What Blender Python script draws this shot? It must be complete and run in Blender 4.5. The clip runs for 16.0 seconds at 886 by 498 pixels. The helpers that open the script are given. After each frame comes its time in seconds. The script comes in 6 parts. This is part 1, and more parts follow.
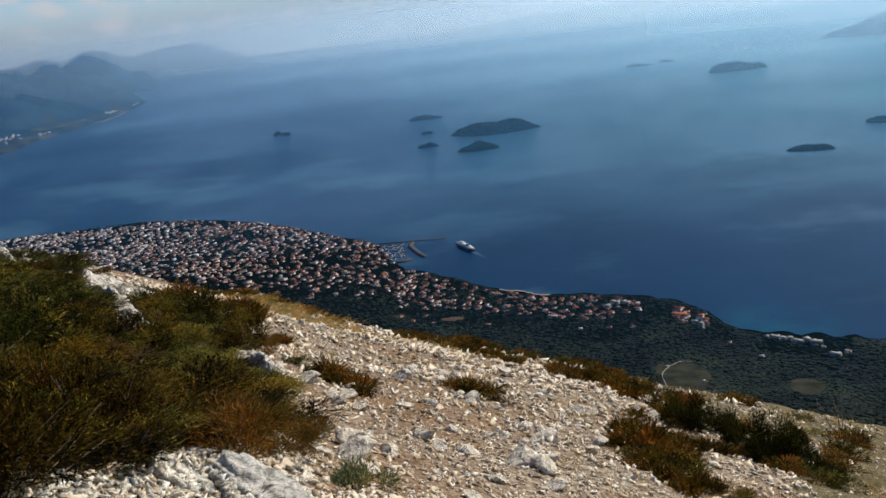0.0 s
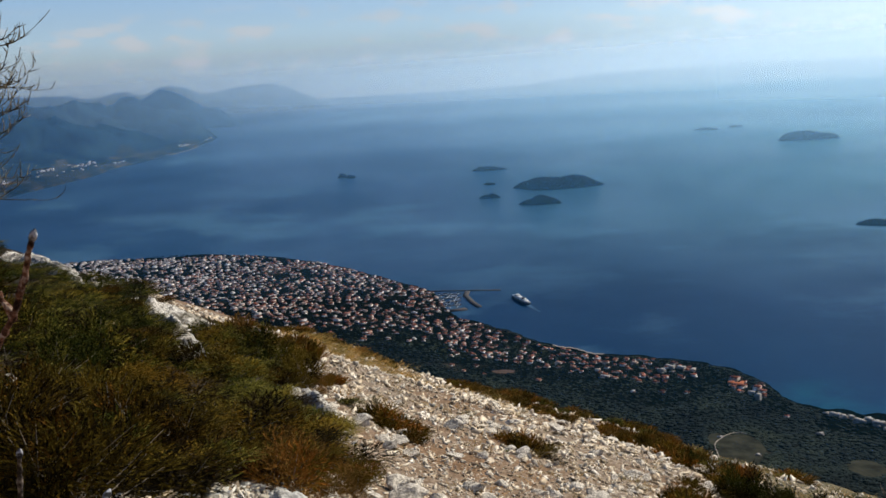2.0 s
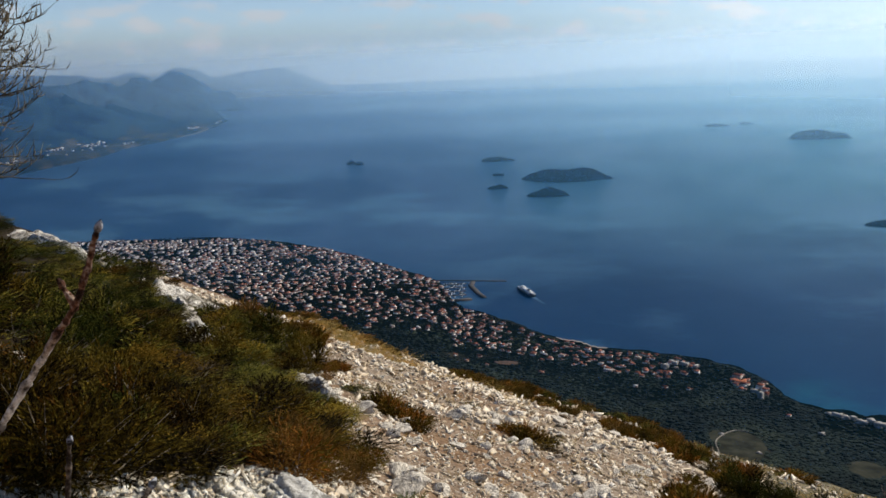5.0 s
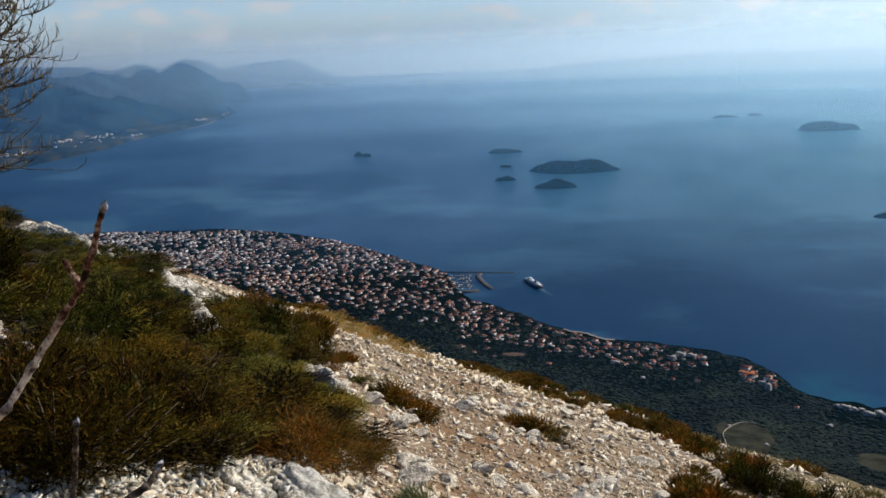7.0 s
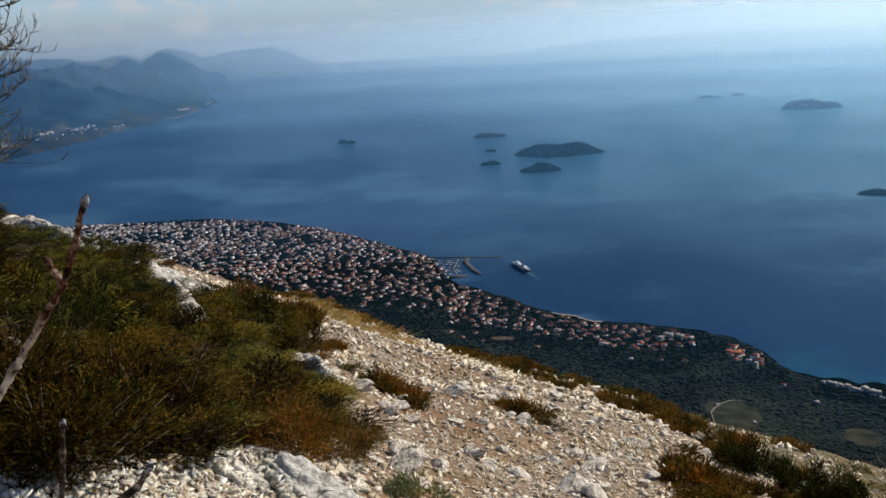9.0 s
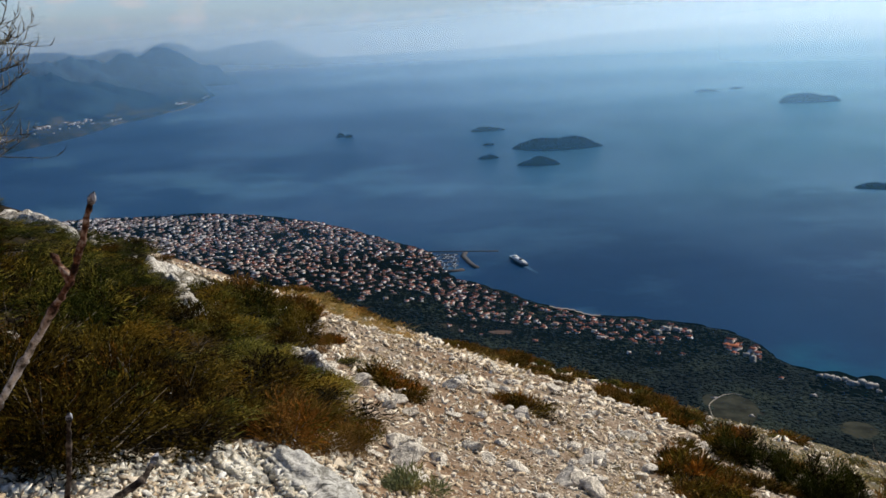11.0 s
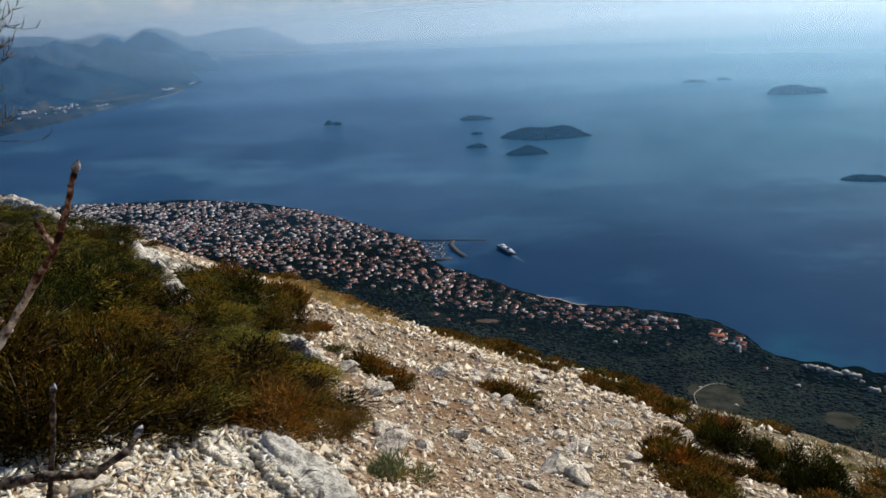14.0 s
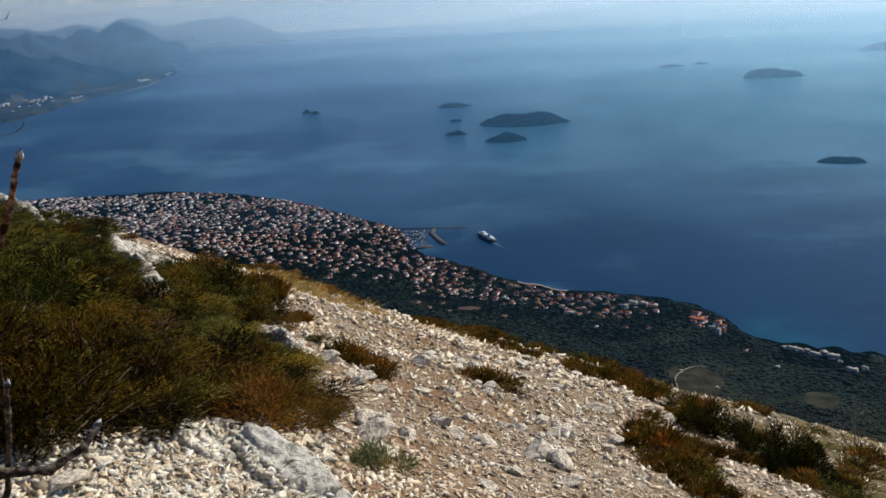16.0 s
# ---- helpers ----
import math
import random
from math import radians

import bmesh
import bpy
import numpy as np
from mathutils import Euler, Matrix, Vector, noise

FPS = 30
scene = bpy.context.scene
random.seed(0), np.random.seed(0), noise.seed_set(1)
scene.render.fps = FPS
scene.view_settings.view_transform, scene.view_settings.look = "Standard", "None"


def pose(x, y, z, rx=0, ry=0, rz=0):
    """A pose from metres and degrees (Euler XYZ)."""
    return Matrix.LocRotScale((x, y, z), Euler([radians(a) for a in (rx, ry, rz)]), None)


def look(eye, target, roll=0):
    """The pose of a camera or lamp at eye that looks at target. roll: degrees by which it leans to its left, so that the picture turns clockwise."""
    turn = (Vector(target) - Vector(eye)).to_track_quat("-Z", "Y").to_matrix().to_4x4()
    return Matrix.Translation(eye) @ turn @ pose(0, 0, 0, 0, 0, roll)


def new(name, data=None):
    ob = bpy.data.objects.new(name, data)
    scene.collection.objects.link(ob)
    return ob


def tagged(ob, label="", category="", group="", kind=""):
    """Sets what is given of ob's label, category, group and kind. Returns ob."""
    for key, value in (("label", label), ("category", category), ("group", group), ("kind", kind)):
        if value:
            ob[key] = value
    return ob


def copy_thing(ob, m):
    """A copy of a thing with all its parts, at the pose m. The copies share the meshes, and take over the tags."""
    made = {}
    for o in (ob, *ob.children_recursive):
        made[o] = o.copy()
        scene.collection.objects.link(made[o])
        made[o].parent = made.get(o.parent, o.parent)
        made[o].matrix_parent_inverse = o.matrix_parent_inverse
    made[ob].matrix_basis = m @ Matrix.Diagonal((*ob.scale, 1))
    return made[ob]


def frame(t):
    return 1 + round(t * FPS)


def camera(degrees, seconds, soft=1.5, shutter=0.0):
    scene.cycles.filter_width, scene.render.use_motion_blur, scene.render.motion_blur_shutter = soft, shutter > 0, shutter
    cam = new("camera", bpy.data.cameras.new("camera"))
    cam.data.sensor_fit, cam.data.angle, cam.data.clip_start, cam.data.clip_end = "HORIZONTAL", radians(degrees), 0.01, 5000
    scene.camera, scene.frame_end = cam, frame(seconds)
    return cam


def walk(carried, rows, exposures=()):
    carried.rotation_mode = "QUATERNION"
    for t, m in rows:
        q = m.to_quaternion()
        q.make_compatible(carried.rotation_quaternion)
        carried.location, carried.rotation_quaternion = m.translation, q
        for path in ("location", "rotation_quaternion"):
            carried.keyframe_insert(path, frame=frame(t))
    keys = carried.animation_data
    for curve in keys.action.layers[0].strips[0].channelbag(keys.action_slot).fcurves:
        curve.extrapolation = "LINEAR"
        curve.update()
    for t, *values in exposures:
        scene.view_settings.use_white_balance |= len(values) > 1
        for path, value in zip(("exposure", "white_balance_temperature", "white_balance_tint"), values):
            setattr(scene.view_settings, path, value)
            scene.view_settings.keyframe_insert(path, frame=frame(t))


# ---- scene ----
cam = camera(52.0, 16.0, soft=1.6)
ROWS = [
    (0, 0.073, -0.012, 1.497, 76.06, 6.56, -5.46),
    (0.5, 0.058, 0.016, 1.481, 76.6, 6.36, -4.66),
    (1, 0.042, 0.044, 1.475, 77.33, 5.98, -3.25),
    (1.5, 0.023, 0.042, 1.491, 77.84, 5.31, -2.7),
    (2, 0.017, -0.001, 1.499, 79.57, 3.61, -1.15),
    (2.5, 0.002, -0.003, 1.505, 81.1, 3.2, 0.91),
    (3, -0.007, -0.004, 1.505, 80.66, 1.65, 1.13),
    (3.5, -0.008, -0.008, 1.507, 81.28, 2.58, 3.06),
    (4, -0.002, -0.005, 1.505, 80.22, 2.52, 0.65),
    (6.5, -0, 0.001, 1.502, 78.56, 2.01, -0.76),
    (7, -0, 0, 1.5, 78.43, 2.2, -0),
    (7.5, 0.001, 0, 1.5, 78.03, 2.29, -0.09),
    (8, -0.002, 0.006, 1.5, 77.65, 2.4, -0.34),
    (8.5, -0.003, 0.007, 1.497, 76.91, 2.8, -0.4),
    (9, -0.003, 0.01, 1.499, 77.47, 3.16, -1.06),
    (9.5, 0, 0.011, 1.5, 77.06, 3.24, -1.23),
    (12, -0.006, 0.002, 1.501, 77.1, 3.12, -1.22),
    (12.5, -0.003, 0.002, 1.5, 76.77, 2.95, -1.48),
    (13, -0.003, 0.001, 1.499, 76.62, 2.94, -1.59),
    (13.5, -0.002, 0.004, 1.495, 76.52, 2.75, -1.77),
    (14, -0.003, 0.002, 1.496, 76.33, 2.6, -1.86),
    (14.5, 0.001, 0.001, 1.496, 76.07, 2.63, -2.54),
    (15, 0.004, 0.003, 1.494, 75.85, 3.13, -2.64),
    (15.5, 0.006, 0.004, 1.493, 75.33, 3.2, -2.92),
    (16, 0.005, 0.005, 1.494, 75.5, 3.2, -3.27),
]
walk(cam, [(t, pose(x, y, z, rx, ry, rz)) for t, x, y, z, rx, ry, rz in ROWS])

# ---- light ----
SUN_AZ, SUN_EL = radians(57), radians(40)      # clockwise from +y, above the horizon
world = bpy.data.worlds.new("sky")
scene.world = world
world.use_nodes = True
wn, wl = world.node_tree.nodes, world.node_tree.links
bg = wn["Background"]
sky = wn.new("ShaderNodeTexSky")
sky.sky_type, sky.sun_disc = "NISHITA", False
sky.sun_elevation, sky.sun_rotation = SUN_EL, SUN_AZ
HAZE_LEFT, HAZE_RIGHT, CLOUD_LEFT, CLOUD_RIGHT = (3.15, 3.35, 3.65), (9.3, 10.2, 10.5), (5.3, 5.2, 5.25), (11.0, 10.8, 10.5)
sky.altitude, sky.air_density, sky.dust_density, sky.ozone_density = 2600, 1.1, 0.1, 4.0
# a low band of thin cloud and small puffs over the horizon
geo = wn.new("ShaderNodeTexCoord")
sep = wn.new("ShaderNodeSeparateXYZ")
wl.new(geo.outputs["Generated"], sep.inputs[0])

def sky_ramp(fac, stops):
    r = wn.new("ShaderNodeValToRGB")
    el = r.color_ramp.elements
    el[0].position, el[0].color = stops[0][0], (*stops[0][1], 1)
    el[1].position, el[1].color = stops[-1][0], (*stops[-1][1], 1)
    for p_, c_ in stops[1:-1]:
        el.new(p_).color = (*c_, 1)
    r.color_ramp.interpolation = "EASE"
    wl.new(fac, r.inputs[0])
    return r.outputs[0]


def sky_mix(fac, a, b):
    m_ = wn.new("ShaderNodeMix")
    m_.data_type = "RGBA"
    wl.new(fac, m_.inputs[0])
    wl.new(a, m_.inputs[6])
    wl.new(b, m_.inputs[7])
    return m_.outputs[2]


def sky_noise(scale_xyz, scale, detail):
    mp = wn.new("ShaderNodeMapping")
    mp.inputs["Scale"].default_value = scale_xyz
    wl.new(geo.outputs["Generated"], mp.inputs[0])
    t_ = wn.new("ShaderNodeTexNoise")
    t_.inputs["Scale"].default_value, t_.inputs["Detail"].default_value = scale, detail
    wl.new(mp.outputs[0], t_.inputs[0])
    return t_.outputs[0]


# sea haze low in the sky, warmer and brighter towards the sun, and small cumulus above the hills
haze_tone = sky_ramp(sep.outputs["X"], [(0.0, HAZE_LEFT), (0.55, HAZE_RIGHT)])
haze_amount = sky_ramp(sep.outputs["Z"], [(0.0, (0.95, 0.95, 0.95)), (0.03, (0.7, 0.7, 0.7)), (0.07, (0.3, 0.3, 0.3)), (0.13, (0, 0, 0))])
hazed = sky_mix(haze_amount, sky.outputs[0], haze_tone)
puffs = sky_ramp(sky_noise((14, 14, 42), 1.5, 6), [(0.50, (0, 0, 0)), (0.62, (1, 1, 1))])
puff_band = sky_ramp(sep.outputs["Z"], [(0.015, (0, 0, 0)), (0.035, (0.8, 0.8, 0.8)), (0.06, (0.6, 0.6, 0.6)), (0.10, (0, 0, 0))])
times = wn.new("ShaderNodeMath")
times.operation = "MULTIPLY"
wl.new(puffs, times.inputs[0])
wl.new(puff_band, times.inputs[1])
cloud = sky_ramp(sep.outputs["X"], [(0.0, CLOUD_LEFT), (0.55, CLOUD_RIGHT)])
wl.new(sky_mix(times.outputs[0], hazed, cloud), bg.inputs[0])
bg.inputs[1].default_value = 0.115

sun = new("sun", bpy.data.lights.new("sun", "SUN"))
sun.data.energy, sun.data.angle, sun.data.color = 5.0, radians(0.6), (1.0, 0.89, 0.74)
sun.matrix_world = look((math.sin(SUN_AZ) * math.cos(SUN_EL) * 100, math.cos(SUN_AZ) * math.cos(SUN_EL) * 100, math.sin(SUN_EL) * 100), (0, 0, 0))
scene.view_settings.exposure = 0.0


# ---- materials ----
def rgb(r, g, b):
    return (r, g, b, 1)


def base_mat(name, rough=0.8, spec=0.3):
    m = bpy.data.materials.new(name)
    m.use_nodes = True
    p = m.node_tree.nodes["Principled BSDF"]
    p.inputs["Roughness"].default_value = rough
    p.inputs["Specular IOR Level"].default_value = spec
    return m, m.node_tree.nodes, m.node_tree.links, p


def coords(n, l, scale=(1, 1, 1), kind="Object"):
    tc, mp = n.new("ShaderNodeTexCoord"), n.new("ShaderNodeMapping")
    mp.inputs["Scale"].default_value = scale
    l.new(tc.outputs[kind], mp.inputs[0])
    return mp.outputs[0]


def world_coords(n, l, scale=(1, 1, 1)):
    g, mp = n.new("ShaderNodeNewGeometry"), n.new("ShaderNodeMapping")
    mp.inputs["Scale"].default_value = scale
    l.new(g.outputs["Position"], mp.inputs[0])
    return mp.outputs[0]


def noise_tex(n, l, vec, scale, detail=5, rough=0.6):
    t = n.new("ShaderNodeTexNoise")
    t.inputs["Scale"].default_value, t.inputs["Detail"].default_value, t.inputs["Roughness"].default_value = scale, detail, rough
    l.new(vec, t.inputs["Vector"])
    return t.outputs[0]


def ramp(n, l, fac, stops):
    r = n.new("ShaderNodeValToRGB")
    el = r.color_ramp.elements
    el[0].position, el[0].color = stops[0][0], rgb(*stops[0][1])
    el[1].position, el[1].color = stops[-1][0], rgb(*stops[-1][1])
    for pos, c in stops[1:-1]:
        el.new(pos).color = rgb(*c)
    l.new(fac, r.inputs[0])
    return r.outputs[0]


def mix(n, l, fac, a, b, mode="MIX"):
    m = n.new("ShaderNodeMix")
    m.data_type, m.blend_type = "RGBA", mode
    for sock, v in ((m.inputs[0], fac), (m.inputs[6], a), (m.inputs[7], b)):
        if isinstance(v, (int, float)):
            sock.default_value = v
        elif isinstance(v, tuple):
            sock.default_value = rgb(*v)
        else:
            l.new(v, sock)
    return m.outputs[2]


def bump(n, l, p, height, strength, dist):
    b = n.new("ShaderNodeBump")
    b.inputs["Strength"].default_value, b.inputs["Distance"].default_value = strength, dist
    l.new(height, b.inputs["Height"])
    l.new(b.outputs[0], p.inputs["Normal"])


def gravel_ground():
    m, n, l, p = base_mat("limestone_scree", 0.95, 0.15)
    v = world_coords(n, l)
    vor = n.new("ShaderNodeTexVoronoi")
    vor.inputs["Scale"].default_value = 22
    l.new(v, vor.inputs["Vector"])
    big = noise_tex(n, l, v, 0.45, 6)
    fine = noise_tex(n, l, v, 60, 4)
    stone = ramp(n, l, vor.outputs["Color"], [(0.1, (0.15, 0.115, 0.08)), (0.5, (0.29, 0.23, 0.165)), (0.9, (0.47, 0.41, 0.33))])
    earth = ramp(n, l, fine, [(0.3, (0.12, 0.075, 0.043)), (0.7, (0.34, 0.22, 0.125))])
    where = ramp(n, l, big, [(0.42, (0, 0, 0)), (0.58, (1, 1, 1))])
    c = mix(n, l, where, stone, earth)
    gap = ramp(n, l, vor.outputs["Distance"], [(0.25, (1, 1, 1)), (0.8, (0.55, 0.5, 0.45))])
    l.new(mix(n, l, 1.0, c, gap, "MULTIPLY"), p.inputs["Base Color"])
    bump(n, l, p, vor.outputs["Distance"], 0.6, -0.02)
    return m


def litter_ground():
    """Dark soil with needle litter and scattered pale chips, darkened further for the shade under the heath."""
    m, n, l, p = base_mat("litter_soil", 0.95, 0.1)
    v = world_coords(n, l)
    a, b = noise_tex(n, l, v, 14, 6), noise_tex(n, l, v, 1.3, 4)
    soil = ramp(n, l, a, [(0.35, (0.016, 0.011, 0.006)), (0.6, (0.030, 0.022, 0.011)), (0.78, (0.08, 0.066, 0.045))])
    l.new(mix(n, l, 0.6, soil, ramp(n, l, b, [(0.35, (0.5, 0.5, 0.45)), (0.65, (1.3, 1.15, 0.9))]), "MULTIPLY"), p.inputs["Base Color"])
    bump(n, l, p, a, 0.6, 0.03)
    return m


def turf_ground():
    """Thin dry grass over stony soil."""
    m, n, l, p = base_mat("dry_turf", 0.95, 0.1)
    v = world_coords(n, l)
    a, b = noise_tex(n, l, v, 22, 6), noise_tex(n, l, v, 0.9, 5)
    c = ramp(n, l, a, [(0.3, (0.05, 0.043, 0.024)), (0.55, (0.13, 0.112, 0.068)), (0.75, (0.36, 0.33, 0.26))])
    l.new(mix(n, l, 0.8, c, ramp(n, l, b, [(0.35, (0.55, 0.56, 0.45)), (0.65, (1.35, 1.25, 1.05))]), "MULTIPLY"), p.inputs["Base Color"])
    bump(n, l, p, a, 0.7, 0.03)
    return m


def stone_mat(name, dark, pale, scale=9.0, low=(0.34, 0.31, 0.27)):
    m, n, l, p = base_mat(name, 0.9, 0.2)
    v = coords(n, l)
    g = n.new("ShaderNodeNewGeometry")
    a = noise_tex(n, l, v, scale, 7)
    c = ramp(n, l, a, [(0.3, dark), (0.62, pale)])
    tone = ramp(n, l, g.outputs["Random Per Island"], [(0.0, low), (0.2, (0.70, 0.60, 0.48) if low[0] < 0.5 else (0.82, 0.78, 0.70)), (0.45, (0.92, 0.84, 0.72)), (0.7, (1.0, 0.97, 0.91)), (1.0, (1.0, 1.0, 1.0))])
    c = mix(n, l, 1.0, c, tone, "MULTIPLY")
    crack = noise_tex(n, l, v, scale * 5, 5)
    c = mix(n, l, 0.22 if low[0] < 0.5 else 0.4, c, ramp(n, l, crack, [(0.38, (0.25, 0.24, 0.22)), (0.55, (1, 1, 1))]), "MULTIPLY")
    l.new(c, p.inputs["Base Color"])
    bump(n, l, p, a, 0.7, 0.04)
    return m


def boulder_mat():
    """Worn bedded limestone: pale grey with darker veins, lichen and fine pits."""
    m, n, l, p = base_mat("boulder_limestone", 0.9, 0.2)
    v = coords(n, l)
    big, beds, pits = noise_tex(n, l, v, 3.0, 6), noise_tex(n, l, coords(n, l, (2, 5, 26)), 1.6, 6, 0.7), noise_tex(n, l, v, 40, 5)
    c = ramp(n, l, big, [(0.32, (0.36, 0.35, 0.31)), (0.5, (0.54, 0.53, 0.48)), (0.68, (0.72, 0.70, 0.64))])
    c = mix(n, l, 0.85, c, ramp(n, l, beds, [(0.42, (0.36, 0.35, 0.32)), (0.5, (1, 1, 1))]), "MULTIPLY")
    c = mix(n, l, 0.65, c, ramp(n, l, pits, [(0.36, (0.35, 0.34, 0.31)), (0.52, (1, 1, 1))]), "MULTIPLY")
    l.new(c, p.inputs["Base Color"])
    bump(n, l, p, mix(n, l, 0.5, beds, pits), 1.0, 0.03)
    return m


def crag_mat():
    """Weathered karst: pale faces split by dark open joints, with grey lichen and grass-filled pockets."""
    m, n, l, p = base_mat("karst_limestone", 0.95, 0.15)
    v = world_coords(n, l)
    vor = n.new("ShaderNodeTexVoronoi")
    vor.feature = "DISTANCE_TO_EDGE"
    vor.inputs["Scale"].default_value = 8.0
    warp = n.new("ShaderNodeMix")
    warp.data_type = "VECTOR"
    warp.inputs[0].default_value = 0.12
    wob = n.new("ShaderNodeTexNoise")
    wob.inputs["Scale"].default_value, wob.inputs["Detail"].default_value = 4, 4
    l.new(v, wob.inputs["Vector"])
    l.new(v, warp.inputs[4])
    l.new(wob.outputs["Color"], warp.inputs[5])
    l.new(warp.outputs[1], vor.inputs["Vector"])
    big, fine = noise_tex(n, l, v, 2.2, 6), noise_tex(n, l, v, 24, 6, 0.7)
    c = ramp(n, l, fine, [(0.34, (0.20, 0.185, 0.15)), (0.46, (0.62, 0.58, 0.50)), (0.62, (0.85, 0.82, 0.74))])
    c = mix(n, l, ramp(n, l, big, [(0.50, (0, 0, 0)), (0.62, (0.75, 0.75, 0.75))]), c, (0.115, 0.095, 0.045))
    c = mix(n, l, 0.9, c, ramp(n, l, vor.outputs["Distance"], [(0.0, (0.10, 0.09, 0.07)), (0.06, (1, 1, 1))]), "MULTIPLY")
    l.new(c, p.inputs["Base Color"])
    bump(n, l, p, fine, 0.9, 0.05)
    return m


def leaf_mat(name, a, b, c, through_light=0.2, patch_scale=2.0, patch_tones=((0.25, 0.38, 0.25), (0.95, 1.0, 0.85), (1.5, 1.1, 0.55))):
    m, n, l, p = base_mat(name, 0.85, 0.03)
    g = n.new("ShaderNodeNewGeometry")
    v = world_coords(n, l)
    each = ramp(n, l, g.outputs["Random Per Island"], [(0.0, a), (0.5, b), (1.0, c)])
    patch = noise_tex(n, l, v, patch_scale, 3)
    tone = ramp(n, l, patch, list(zip((0.34, 0.5, 0.66), patch_tones)))
    col = mix(n, l, 1.0, each, tone, "MULTIPLY")
    l.new(col, p.inputs["Base Color"])
    glow = n.new("ShaderNodeBsdfTranslucent")
    l.new(mix(n, l, 1.0, col, (1.5, 1.25, 0.6), "MULTIPLY"), glow.inputs["Color"])
    both = n.new("ShaderNodeMixShader")
    both.inputs[0].default_value = through_light
    l.new(p.outputs[0], both.inputs[1])
    l.new(glow.outputs[0], both.inputs[2])
    l.new(both.outputs[0], n["Material Output"].inputs["Surface"])
    return m


def bark_mat(name, a, b, scale, lo=0.36, hi=0.62):
    m, n, l, p = base_mat(name, 0.85, 0.2)
    v = coords(n, l)
    t = noise_tex(n, l, v, scale, 6)
    l.new(ramp(n, l, t, [(lo, a), (hi, b)]), p.inputs["Base Color"])
    bump(n, l, p, t, 0.6, 0.002)
    return m


def twig_mat():
    """Lichened old wood, red-brown young wood above it, both blotched with near-black bark."""
    m, n, l, p = base_mat("lichened_twig", 0.85, 0.15)
    v = coords(n, l)
    fine, big = noise_tex(n, l, v, 420, 5), noise_tex(n, l, v, 110, 4)
    sp, up = n.new("ShaderNodeSeparateXYZ"), n.new("ShaderNodeMapRange")
    l.new(v, sp.inputs[0])
    l.new(sp.outputs["Z"], up.inputs[0])
    up.inputs[1].default_value, up.inputs[2].default_value = 1.515, 1.53
    old = ramp(n, l, fine, [(0.36, (0.08, 0.065, 0.05)), (0.46, (0.55, 0.51, 0.43)), (0.60, (0.86, 0.83, 0.76))])
    young = ramp(n, l, fine, [(0.38, (0.022, 0.012, 0.008)), (0.52, (0.15, 0.065, 0.035)), (0.66, (0.42, 0.33, 0.26))])
    c = mix(n, l, up.outputs[0], old, young)
    l.new(mix(n, l, 0.85, c, ramp(n, l, big, [(0.40, (0.12, 0.10, 0.09)), (0.52, (1, 1, 1))]), "MULTIPLY"), p.inputs["Base Color"])
    bump(n, l, p, fine, 0.7, 0.002)
    return m


def plain_mat(name, col, rough=0.8, var=0.25, scale=0.6, metal=0.0):
    m, n, l, p = base_mat(name, rough, 0.3)
    t = noise_tex(n, l, world_coords(n, l), scale, 6)
    lo, hi = tuple(x * (1 - var) for x in col), tuple(min(1, x * (1 + var)) for x in col)
    l.new(ramp(n, l, t, [(0.35, lo), (0.65, hi)]), p.inputs["Base Color"])
    p.inputs["Metallic"].default_value = metal
    return m


def varied_mat(name, stops, rough=0.85):
    """One of several tones for each object, or for each loose piece of a joined mesh."""
    m, n, l, p = base_mat(name, rough, 0.2)
    oi, g = n.new("ShaderNodeObjectInfo"), n.new("ShaderNodeNewGeometry")
    add = n.new("ShaderNodeMath")
    add.operation = "ADD"
    l.new(oi.outputs["Random"], add.inputs[0])
    l.new(g.outputs["Random Per Island"], add.inputs[1])
    fr = n.new("ShaderNodeMath")
    fr.operation = "FRACT"
    l.new(add.outputs[0], fr.inputs[0])
    c = ramp(n, l, fr.outputs[0], stops)
    t = noise_tex(n, l, world_coords(n, l), 0.7, 4)
    l.new(mix(n, l, 0.5, c, ramp(n, l, t, [(0.3, (0.65, 0.62, 0.6)), (0.6, (1, 1, 1))]), "MULTIPLY"), p.inputs["Base Color"])
    return m


